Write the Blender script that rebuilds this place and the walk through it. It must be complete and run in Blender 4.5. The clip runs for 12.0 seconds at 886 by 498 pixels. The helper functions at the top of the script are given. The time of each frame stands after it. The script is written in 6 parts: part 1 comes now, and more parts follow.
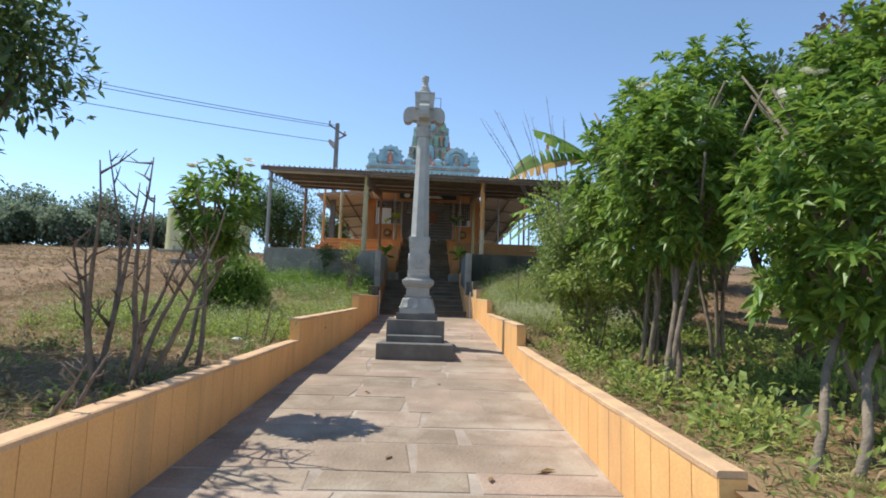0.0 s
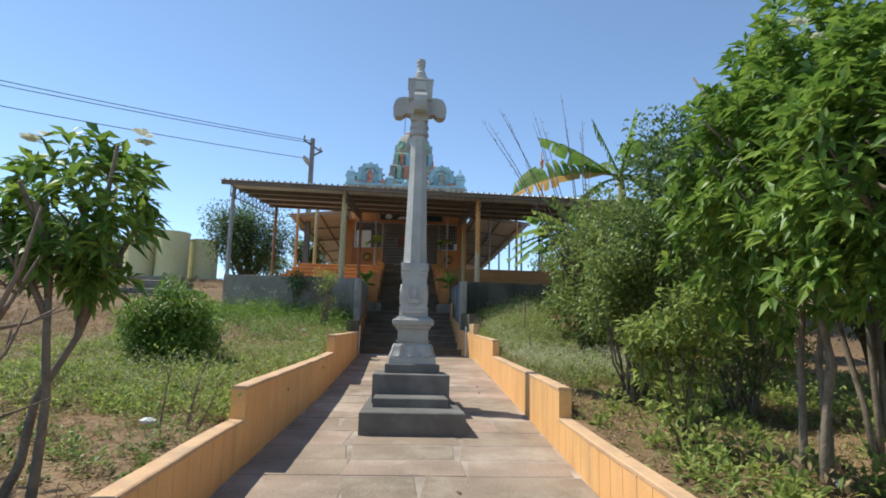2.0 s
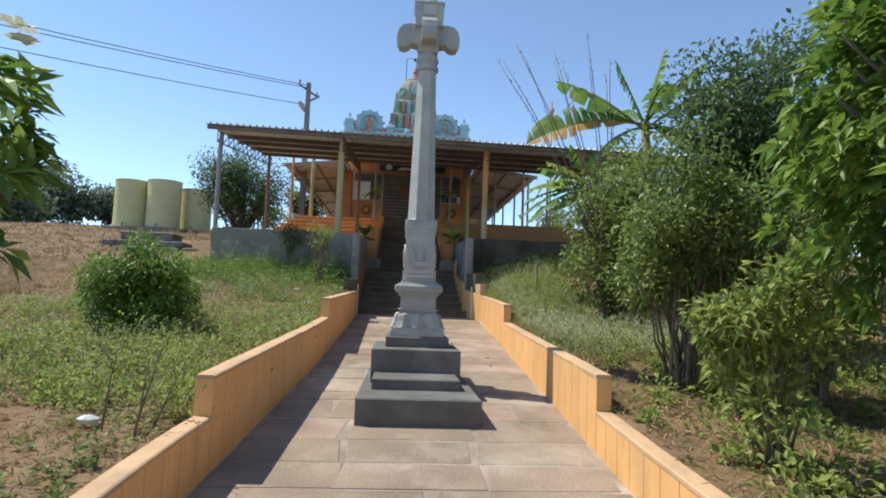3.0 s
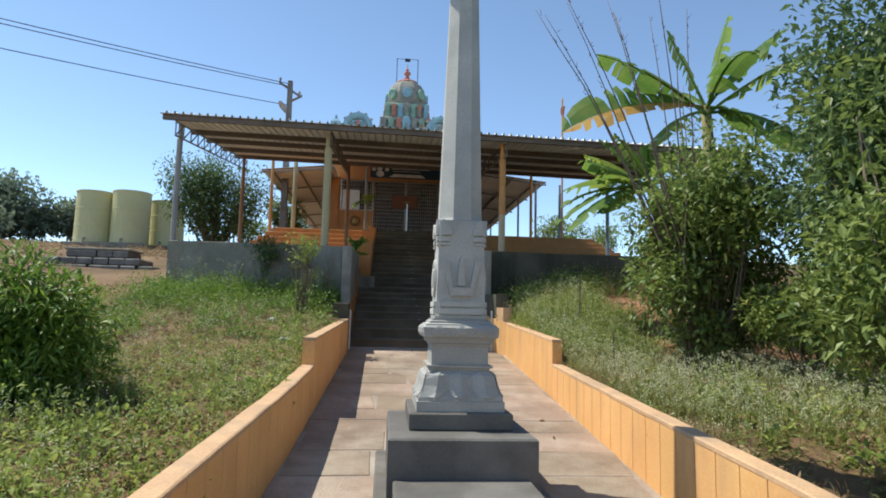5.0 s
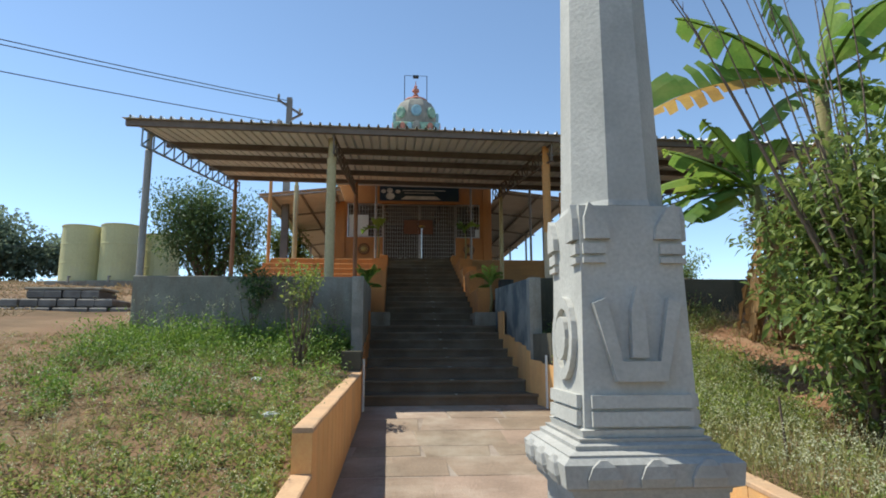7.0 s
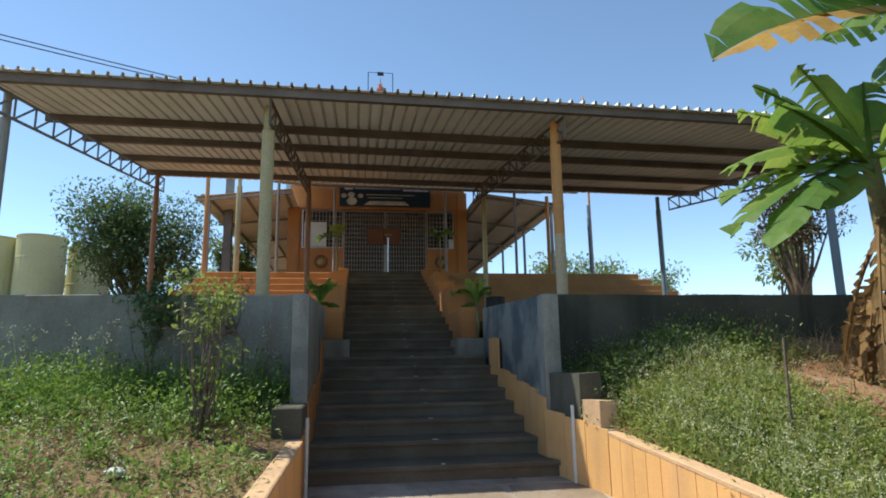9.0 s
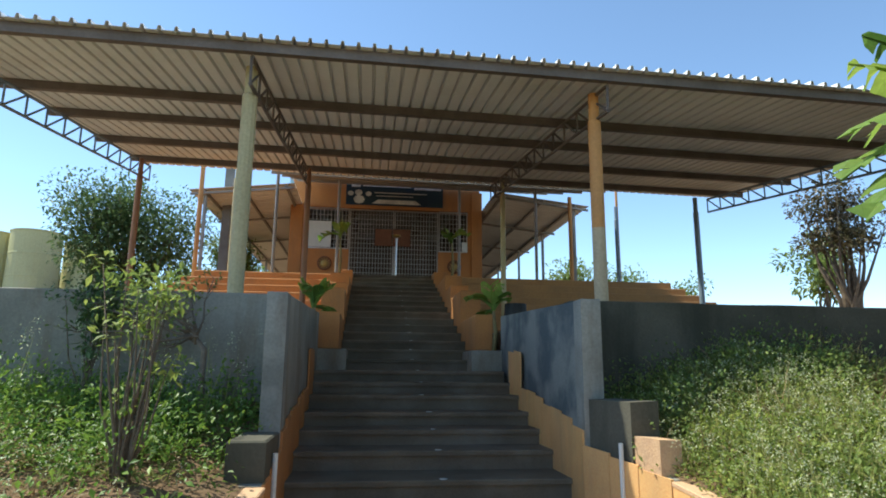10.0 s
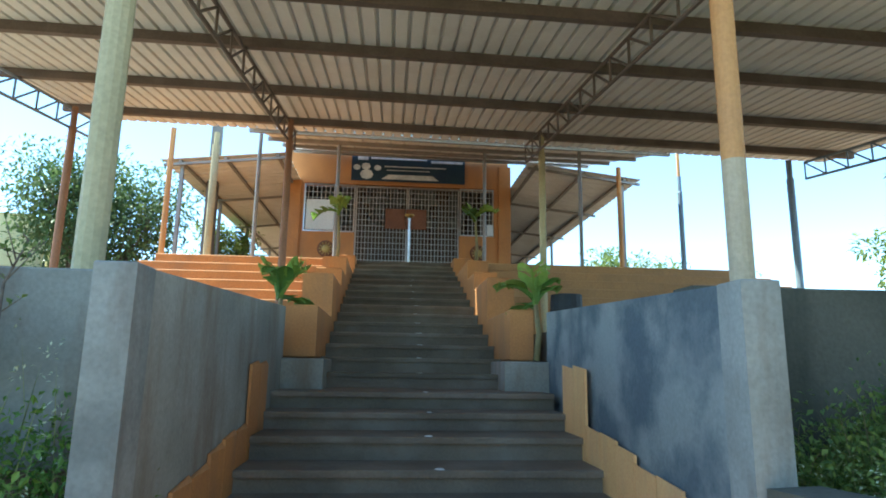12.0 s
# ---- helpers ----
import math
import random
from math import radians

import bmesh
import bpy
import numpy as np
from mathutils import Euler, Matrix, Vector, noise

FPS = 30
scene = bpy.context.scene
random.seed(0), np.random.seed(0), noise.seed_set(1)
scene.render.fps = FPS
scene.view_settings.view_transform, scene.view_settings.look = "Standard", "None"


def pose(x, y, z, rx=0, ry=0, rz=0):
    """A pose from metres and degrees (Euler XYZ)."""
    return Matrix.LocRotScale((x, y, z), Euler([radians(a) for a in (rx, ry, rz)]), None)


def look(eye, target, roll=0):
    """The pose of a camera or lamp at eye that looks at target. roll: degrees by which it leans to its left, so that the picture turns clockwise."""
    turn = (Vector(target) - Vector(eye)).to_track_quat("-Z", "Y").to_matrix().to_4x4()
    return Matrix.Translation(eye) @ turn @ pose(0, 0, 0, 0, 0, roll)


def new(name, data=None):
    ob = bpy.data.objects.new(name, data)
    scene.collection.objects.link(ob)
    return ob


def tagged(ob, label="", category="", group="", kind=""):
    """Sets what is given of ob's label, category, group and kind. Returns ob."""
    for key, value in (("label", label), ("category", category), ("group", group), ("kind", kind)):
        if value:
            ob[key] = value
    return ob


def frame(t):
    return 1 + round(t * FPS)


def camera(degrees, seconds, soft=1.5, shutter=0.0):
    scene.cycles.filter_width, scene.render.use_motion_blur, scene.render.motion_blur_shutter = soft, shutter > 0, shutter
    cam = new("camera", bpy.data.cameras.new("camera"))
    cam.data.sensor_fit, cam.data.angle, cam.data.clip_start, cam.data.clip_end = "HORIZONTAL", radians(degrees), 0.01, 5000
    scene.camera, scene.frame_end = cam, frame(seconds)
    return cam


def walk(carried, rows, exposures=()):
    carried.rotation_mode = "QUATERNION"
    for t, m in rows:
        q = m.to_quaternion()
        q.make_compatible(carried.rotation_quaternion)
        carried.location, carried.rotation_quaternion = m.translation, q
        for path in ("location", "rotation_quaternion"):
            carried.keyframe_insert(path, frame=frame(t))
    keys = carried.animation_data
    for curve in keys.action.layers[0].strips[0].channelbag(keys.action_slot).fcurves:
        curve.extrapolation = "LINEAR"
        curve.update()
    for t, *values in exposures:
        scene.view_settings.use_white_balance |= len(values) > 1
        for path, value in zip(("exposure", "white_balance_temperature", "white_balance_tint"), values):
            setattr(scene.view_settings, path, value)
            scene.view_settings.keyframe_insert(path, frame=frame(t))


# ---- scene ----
cam = camera(72.4, 12.0, soft=1.8)
PATH = [
    (0, (-0.017, 0.933, 1.587), (0.042, 2.917, 1.833), 1.8),
    (0.5, (-0.053, 1.516, 1.615), (0.017, 3.492, 1.918), 2.8),
    (1, (-0.132, 2.202, 1.788), (0.003, 4.174, 2.088), 2.1),
    (1.5, (-0.181, 2.722, 1.890), (-0.055, 4.688, 2.241), 1.8),
    (2, (-0.277, 3.291, 1.943), (-0.146, 5.260, 2.270), 1.4),
    (2.5, (-0.318, 3.832, 1.998), (-0.167, 5.813, 2.222), 1.8),
    (3, (-0.337, 4.373, 2.146), (-0.197, 6.361, 2.318), 2.1),
    (3.2, (-0.364, 4.615, 2.178), (-0.222, 6.602, 2.346), 2.4),
    (4.8, (-0.582, 6.654, 2.387), (-0.380, 8.625, 2.663), 1.6),
    (5, (-0.639, 6.963, 2.378), (-0.453, 8.941, 2.598), 1.4),
    (5.5, (-0.735, 7.527, 2.455), (-0.539, 9.505, 2.680), 1.1),
    (6, (-0.837, 8.169, 2.536), (-0.659, 10.144, 2.794), 0.5),
    (6.5, (-0.797, 8.814, 2.608), (-0.654, 10.787, 2.905), -0.2),
    (6.7, (-0.826, 9.019, 2.607), (-0.679, 10.988, 2.922), -0.2),
    (8.3, (-0.859, 11.063, 2.853), (-0.583, 13.018, 3.165), 0.2),
    (8.5, (-0.873, 11.270, 2.875), (-0.582, 13.218, 3.226), 0.1),
    (9, (-0.796, 11.922, 2.924), (-0.516, 13.869, 3.290), -0.9),
    (9.5, (-0.735, 12.508, 2.937), (-0.491, 14.458, 3.311), -0.6),
    (10, (-0.634, 13.199, 3.011), (-0.394, 15.145, 3.405), 0.5),
    (10.5, (-0.498, 13.791, 3.077), (-0.325, 15.744, 3.470), 0.8),
    (11, (-0.476, 14.484, 3.154), (-0.310, 16.445, 3.515), 0.8),
    (11.5, (-0.365, 15.058, 3.198), (-0.183, 17.018, 3.552), 0.3),
    (12, (-0.297, 15.748, 3.246), (-0.131, 17.704, 3.622), 0.9),
]
EXPOSURES = [(0.0, 0.52, 6550, 4), (1.5, 0.40, 6500, 3), (6.5, 0.40, 6650, 2), (8.5, 0.42, 6600, 0), (10.0, 0.75, 6450, -2), (11.0, 1.35, 6100, -6), (12.0, 1.8, 5950, -9)]
walk(cam, [(t, look(eye, target, roll)) for t, eye, target, roll in PATH], EXPOSURES)

# ---- sky and sun ----
world = bpy.data.worlds.new("sky")
scene.world = world
world.use_nodes = True
wn = world.node_tree.nodes
wl = world.node_tree.links
wn.clear()
sky = wn.new("ShaderNodeTexSky")
sky.sky_type = "NISHITA"
sky.sun_disc = False
sky.sun_elevation = radians(58)
sky.sun_rotation = radians(-69)
sky.air_density, sky.dust_density, sky.ozone_density = 0.9, 0.05, 0.3
sky.altitude = 3000
back = wn.new("ShaderNodeBackground")
back.inputs["Strength"].default_value = 0.195
wout = wn.new("ShaderNodeOutputWorld")
wl.new(sky.outputs[0], back.inputs[0])
wl.new(back.outputs[0], wout.inputs[0])

sun_data = bpy.data.lights.new("sun", "SUN")
sun_data.energy, sun_data.angle, sun_data.color = 4.15, radians(0.6), (1.0, 0.95, 0.87)
sun = new("sun", sun_data)
sun.matrix_world = look((-29, 11, 50), (0, 0, 0))


# ---- materials ----
def mat(name, colour, rough=0.85, other=None, scale=6.0, mix=0.5, grain=40.0, bump=0.15, metal=0.0, random_hue=0.0, island=False,
        stain=None, stain_scale=1.2, stain_amount=0.0, coat=0.0, through_light=0.0, spec=0.3, streak=False):
    """Two scales of variation, fine relief, optional stains and piece-to-piece difference."""
    m = bpy.data.materials.new(name)
    m.use_nodes = True
    n, l = m.node_tree.nodes, m.node_tree.links
    b = n["Principled BSDF"]
    b.inputs["Roughness"].default_value = rough
    b.inputs["Metallic"].default_value = metal
    b.inputs["Specular IOR Level"].default_value = spec
    tc = n.new("ShaderNodeTexCoord")
    big = n.new("ShaderNodeTexNoise")
    big.inputs["Scale"].default_value, big.inputs["Detail"].default_value = scale, 6
    l.new(tc.outputs["Object"], big.inputs["Vector"])
    fine = n.new("ShaderNodeTexNoise")
    fine.inputs["Scale"].default_value, fine.inputs["Detail"].default_value = grain, 4
    l.new(tc.outputs["Object"], fine.inputs["Vector"])
    ramp = n.new("ShaderNodeValToRGB")
    ramp.color_ramp.elements[0].position, ramp.color_ramp.elements[1].position = 0.5 - mix * 0.25, 0.5 + mix * 0.25
    other = other or [c * 0.7 for c in colour]
    ramp.color_ramp.elements[0].color, ramp.color_ramp.elements[1].color = (*other, 1), (*colour, 1)
    l.new(big.outputs[0], ramp.inputs[0])
    col = ramp.outputs[0]
    grainmix = n.new("ShaderNodeMix")
    grainmix.data_type, grainmix.blend_type = "RGBA", "OVERLAY"
    grainmix.inputs[0].default_value = 0.25
    l.new(col, grainmix.inputs[6])
    l.new(fine.outputs[0], grainmix.inputs[7])
    col = grainmix.outputs[2]
    if stain_amount:
        st = n.new("ShaderNodeTexNoise")
        st.inputs["Scale"].default_value, st.inputs["Detail"].default_value, st.inputs["Roughness"].default_value = stain_scale, 8, 0.65
        if streak:
            run = n.new("ShaderNodeMapping")
            run.inputs["Scale"].default_value = (3.0, 3.0, 0.7)
            l.new(tc.outputs["Object"], run.inputs["Vector"])
            l.new(run.outputs[0], st.inputs["Vector"])
        else:
            l.new(tc.outputs["Object"], st.inputs["Vector"])
        sr = n.new("ShaderNodeValToRGB")
        sr.color_ramp.elements[0].position, sr.color_ramp.elements[1].position = 0.48, 0.66
        l.new(st.outputs[0], sr.inputs[0])
        fac = n.new("ShaderNodeMath")
        fac.operation = "MULTIPLY"
        fac.inputs[1].default_value = stain_amount
        l.new(sr.outputs[0], fac.inputs[0])
        sm = n.new("ShaderNodeMix")
        sm.data_type = "RGBA"
        l.new(fac.outputs[0], sm.inputs[0])
        l.new(col, sm.inputs[6])
        sm.inputs[7].default_value = (*stain, 1)
        col = sm.outputs[2]
    if random_hue or island:
        src = n.new("ShaderNodeNewGeometry").outputs["Random Per Island"] if island else n.new("ShaderNodeObjectInfo").outputs["Random"]
        amount = random_hue or 0.3
        mr = n.new("ShaderNodeMapRange")
        mr.inputs[3].default_value, mr.inputs[4].default_value = 1 - amount, 1 + amount
        l.new(src, mr.inputs[0])
        hs = n.new("ShaderNodeHueSaturation")
        l.new(mr.outputs[0], hs.inputs["Value"])
        hr = n.new("ShaderNodeMapRange")
        hr.inputs[3].default_value, hr.inputs[4].default_value = 0.5 + amount * 0.06, 0.5 - amount * 0.06
        l.new(src, hr.inputs[0])
        l.new(hr.outputs[0], hs.inputs["Hue"])
        l.new(col, hs.inputs["Color"])
        col = hs.outputs[0]
    l.new(col, b.inputs["Base Color"])
    if bump:
        bp = n.new("ShaderNodeBump")
        bp.inputs["Strength"].default_value, bp.inputs["Distance"].default_value = bump, 0.02
        l.new(fine.outputs[0], bp.inputs["Height"])
        l.new(bp.outputs[0], b.inputs["Normal"])
    if coat:
        b.inputs["Coat Weight"].default_value = coat
    if through_light:
        tr = n.new("ShaderNodeBsdfTranslucent")
        l.new(col, tr.inputs[0])
        ms = n.new("ShaderNodeMixShader")
        ms.inputs[0].default_value = through_light
        l.new(b.outputs[0], ms.inputs[1])
        l.new(tr.outputs[0], ms.inputs[2])
        l.new(ms.outputs[0], n["Material Output"].inputs[0])
    return m


M_SOIL = mat("soil", (0.23, 0.135, 0.075), 0.95, (0.13, 0.085, 0.045), 0.6, 0.7, 30, 0.6, stain=(0.31, 0.21, 0.12), stain_scale=0.4, stain_amount=0.6)
M_SLAB = mat("paving stone", (0.36, 0.265, 0.20), 0.8, (0.23, 0.17, 0.125), 1.8, 0.8, 45, 0.5, random_hue=0.14, stain=(0.48, 0.40, 0.32), stain_scale=1.4, stain_amount=0.6)
M_MORTAR = mat("mortar", (0.44, 0.37, 0.31), 0.95, (0.27, 0.21, 0.17), 2.5, 0.7, 60, 0.4)
M_ORANGE = mat("orange wall paint", (0.80, 0.45, 0.18), 0.75, (0.74, 0.39, 0.15), 2.5, 0.8, 60, 0.12, random_hue=0.03, stain=(0.46, 0.28, 0.15), stain_scale=0.9, stain_amount=0.4, streak=True)
M_ORANGE_TOP = mat("weathered orange coping", (0.66, 0.42, 0.24), 0.85, (0.55, 0.34, 0.2), 5, 0.8, 60, 0.3, stain=(0.36, 0.26, 0.18), stain_scale=2.4, stain_amount=0.6)
M_GROOVE = mat("dark groove", (0.26, 0.11, 0.03), 0.9)
# orange toned down to hold the canopy's shade over the temple front
M_ORANGE2 = mat("shade-darkened orange paint", (0.52, 0.23, 0.075), 0.7, (0.42, 0.18, 0.06), 1.5, 0.8, 50, 0.1, stain=(0.30, 0.16, 0.08), stain_scale=0.8, stain_amount=0.5, streak=True)
M_OCHRE = mat("ochre plinth paint", (0.42, 0.235, 0.10), 0.75, (0.34, 0.19, 0.085), 1.5, 0.8, 50, 0.1, stain=(0.27, 0.17, 0.09), stain_scale=0.8, stain_amount=0.5, streak=True)
M_STONE = mat("grey granite", (0.46, 0.44, 0.41), 0.75, (0.36, 0.35, 0.33), 4, 0.8, 80, 0.1, stain=(0.24, 0.23, 0.22), stain_scale=2.5, stain_amount=0.5)
M_STONE_LIGHT = mat("limewashed granite", (0.54, 0.52, 0.48), 0.75, (0.43, 0.42, 0.39), 4, 0.8, 80, 0.1, stain=(0.28, 0.27, 0.25), stain_scale=2.5, stain_amount=0.4)
M_STONE_DARK = mat("dark granite", (0.17, 0.155, 0.14), 0.7, (0.12, 0.11, 0.10), 4, 0.8, 80, 0.3, stain=(0.3, 0.28, 0.26), stain_scale=1.8, stain_amount=0.4)
M_BLUEWALL = mat("weathered blue wash", (0.26, 0.265, 0.245), 0.9, (0.115, 0.133, 0.142), 1.9, 0.32, 45, 0.15, stain=(0.33, 0.325, 0.295), stain_scale=1.6, stain_amount=0.55)
M_PIER = mat("weathered cement pier", (0.32, 0.31, 0.275), 0.92, (0.19, 0.185, 0.165), 2.2, 0.6, 45, 0.15, stain=(0.15, 0.105, 0.07), stain_scale=1.3, stain_amount=0.55, streak=True)
M_GRILLE = mat("pale painted steel", (0.60, 0.58, 0.54), 0.5, (0.48, 0.46, 0.42), 5, 0.8, 40, 0.05)
M_CEMENT = mat("grey cement", (0.345, 0.32, 0.265), 0.92, (0.21, 0.195, 0.16), 1.3, 0.7, 45, 0.12, stain=(0.17, 0.105, 0.06), stain_scale=0.9, stain_amount=0.6, streak=True)
M_CEMENT_DARK = mat("dark streaked cement", (0.135, 0.12, 0.09), 0.95, (0.07, 0.066, 0.048), 1.2, 0.8, 45, 0.2, stain=(0.045, 0.045, 0.032), stain_scale=0.8, stain_amount=0.7, streak=True)
M_STEP = mat("stair stone", (0.17, 0.132, 0.09), 0.85, (0.11, 0.087, 0.062), 2, 0.8, 60, 0.25, random_hue=0.12, stain=(0.22, 0.19, 0.15), stain_scale=1.5, stain_amount=0.5)
M_SHEET = mat("galvanised sheet", (0.86, 0.85, 0.83), 0.5, (0.76, 0.75, 0.73), 0.8, 0.8, 30, 0.05, metal=0.0, stain=(0.52, 0.48, 0.43), stain_scale=0.9, stain_amount=0.35)
M_STEEL = mat("brown painted steel", (0.20, 0.16, 0.14), 0.6, (0.14, 0.11, 0.09), 3, 0.8, 40, 0.1, metal=0.2)
M_STEELGREY = mat("grey painted steel", (0.34, 0.31, 0.28), 0.55, (0.25, 0.23, 0.21), 3, 0.8, 40, 0.1, metal=0.3)
M_SLATE = mat("slate blue painted steel", (0.27, 0.33, 0.39), 0.55, (0.20, 0.24, 0.28), 3, 0.8, 40, 0.1, metal=0.2)
M_REDSOIL = mat("red soil", (0.36, 0.185, 0.10), 0.95, (0.25, 0.13, 0.075), 2.2, 0.8, 35, 0.6, stain=(0.42, 0.29, 0.18), stain_scale=1.6, stain_amount=0.6)
M_POSTYELLOW = mat("pale yellow painted post", (0.53, 0.44, 0.25), 0.65, (0.43, 0.36, 0.2), 2, 0.8, 40, 0.1, stain=(0.3, 0.24, 0.14), stain_scale=2, stain_amount=0.4)
M_POSTCREAM = mat("cream painted post", (0.56, 0.44, 0.29), 0.7, (0.46, 0.36, 0.24), 2, 0.8, 40, 0.1, stain=(0.36, 0.27, 0.17), stain_scale=2, stain_amount=0.4)
M_POSTBROWN = mat("red-brown painted post", (0.32, 0.16, 0.085), 0.65, (0.24, 0.12, 0.07), 2, 0.8, 40, 0.1)
M_POSTORANGE = mat("orange painted post", (0.62, 0.30, 0.10), 0.65, (0.52, 0.26, 0.10), 2, 0.8, 40, 0.1)
M_BRASS = mat("dull brass", (0.45, 0.33, 0.12), 0.4, (0.3, 0.2, 0.08), 5, 0.8, 40, 0.1, metal=0.8)
M_STAINLESS = mat("stainless steel", (0.62, 0.62, 0.60), 0.3, (0.5, 0.5, 0.5), 5, 0.5, 40, 0.02, metal=0.9)
# hall colour kept dark to carry the shade of the deep interior
M_DARKROOM = mat("shade-darkened interior plaster", (0.13, 0.09, 0.065), 0.9, (0.08, 0.055, 0.04), 1, 0.8, 20, 0.1)
M_TANK = mat("pale yellow plastic", (0.62, 0.58, 0.30), 0.6, (0.52, 0.49, 0.26), 0.7, 0.8, 30, 0.05, stain=(0.5, 0.47, 0.33), stain_scale=0.6, stain_amount=0.5)
M_BARK = mat("bark", (0.21, 0.16, 0.11), 0.95, (0.12, 0.09, 0.065), 12, 0.8, 60, 0.6)
M_BARK_PALE = mat("grey bark", (0.24, 0.19, 0.14), 0.95, (0.14, 0.11, 0.085), 12, 0.8, 60, 0.5)
M_TWIG = mat("dry twig", (0.22, 0.16, 0.12), 0.95, (0.13, 0.095, 0.07), 12, 0.8, 60, 0.4)


def leafmat(name, c, o, light=0.35, rough=0.45):
    return mat(name, c, rough, o, 1.3, 0.9, 30, 0.08, random_hue=0.38, island=True, through_light=light, spec=0.4)


M_LEAF = leafmat("plumeria leaf", (0.22, 0.33, 0.06), (0.12, 0.21, 0.035), 0.4)
M_LEAF_DARK = leafmat("dark leaf", (0.14, 0.205, 0.075), (0.085, 0.145, 0.05), 0.35)
M_LEAF_OLIVE = leafmat("olive leaf", (0.24, 0.31, 0.085), (0.15, 0.21, 0.055), 0.4)
M_LEAF_RED = leafmat("reddish leaf", (0.17, 0.12, 0.07), (0.10, 0.10, 0.04), 0.25)
M_WEED = leafmat("weed leaf", (0.33, 0.39, 0.10), (0.21, 0.275, 0.065), 0.45, 0.6)
M_SEED = leafmat("pale seed head", (0.60, 0.60, 0.40), (0.48, 0.50, 0.30), 0.4, 0.8)
M_GRASS = leafmat("green grass", (0.39, 0.385, 0.145), (0.27, 0.285, 0.09), 0.38, 0.7)
M_DRY = leafmat("dry grass", (0.41, 0.305, 0.165), (0.26, 0.185, 0.10), 0.3, 0.8)
M_BANANA = mat("banana leaf", (0.25, 0.36, 0.07), 0.5, (0.14, 0.25, 0.05), 2.5, 0.7, 30, 0.15, through_light=0.5, random_hue=0.3, stain=(0.36, 0.34, 0.09), stain_scale=2.0, stain_amount=0.4)
M_BANANA_YELLOW = mat("yellowed banana leaf", (0.55, 0.33, 0.07), 0.7, (0.40, 0.22, 0.06), 3, 0.8, 30, 0.2, through_light=0.4)
M_BANANA_DRY = mat("dry banana leaf", (0.36, 0.215, 0.09), 0.8, (0.22, 0.135, 0.065), 3, 0.8, 30, 0.2, through_light=0.3)
M_BANANA_STEM = mat("banana stem", (0.26, 0.25, 0.10), 0.7, (0.22, 0.15, 0.08), 3, 0.8, 30, 0.3)
M_PETAL = mat("white petal", (0.8, 0.79, 0.72), 0.6, (0.75, 0.74, 0.6), 5, 0.5, 30, 0.0, through_light=0.2)
M_BLUE = mat("pale blue tower paint", (0.30, 0.48, 0.55), 0.8, (0.22, 0.37, 0.46), 3, 0.8, 40, 0.2, stain=(0.16, 0.18, 0.18), stain_scale=2, stain_amount=0.4)
M_CREAM = mat("cream tower paint", (0.34, 0.32, 0.27), 0.8, (0.22, 0.21, 0.19), 3, 0.6, 40, 0.2, stain=(0.15, 0.14, 0.13), stain_scale=2, stain_amount=0.5)
M_PINK = mat("faded red tower paint", (0.50, 0.19, 0.13), 0.8, (0.42, 0.2, 0.15), 3, 0.8, 40, 0.2)
M_GREEN = mat("faded green tower paint", (0.28, 0.42, 0.32), 0.8, (0.2, 0.32, 0.25), 3, 0.8, 40, 0.2)
M_BANNER = mat("dark blue printed banner", (0.025, 0.045, 0.075), 0.5, (0.03, 0.06, 0.07), 2, 0.8, 30, 0.0)
M_PRINT = mat("white print", (0.70, 0.70, 0.66), 0.6)
M_PAPER = mat("paper notice", (0.66, 0.68, 0.66), 0.7, (0.6, 0.62, 0.6), 2, 0.6, 30, 0.0)
M_BOARD = mat("brown board", (0.20, 0.09, 0.05), 0.7, (0.16, 0.07, 0.04), 3, 0.8, 30, 0.1)
M_BLACK = mat("black plastic", (0.03, 0.03, 0.03), 0.6)
M_FLAG = mat("faded red cloth", (0.60, 0.12, 0.08), 0.8, (0.5, 0.2, 0.16), 3, 0.6, 30, 0.1, through_light=0.3)
M_WIRE = mat("wire", (0.08, 0.08, 0.09), 0.6)
M_CONCRETE_POLE = mat("pole", (0.20, 0.19, 0.18), 0.85, (0.14, 0.13, 0.12), 3, 0.8, 40, 0.2)
# leaf colour lightened and greyed to paint in the aerial haze
M_FARTREE = leafmat("haze-paled far foliage", (0.24, 0.29, 0.20), (0.17, 0.22, 0.145), 0.45, 0.8)


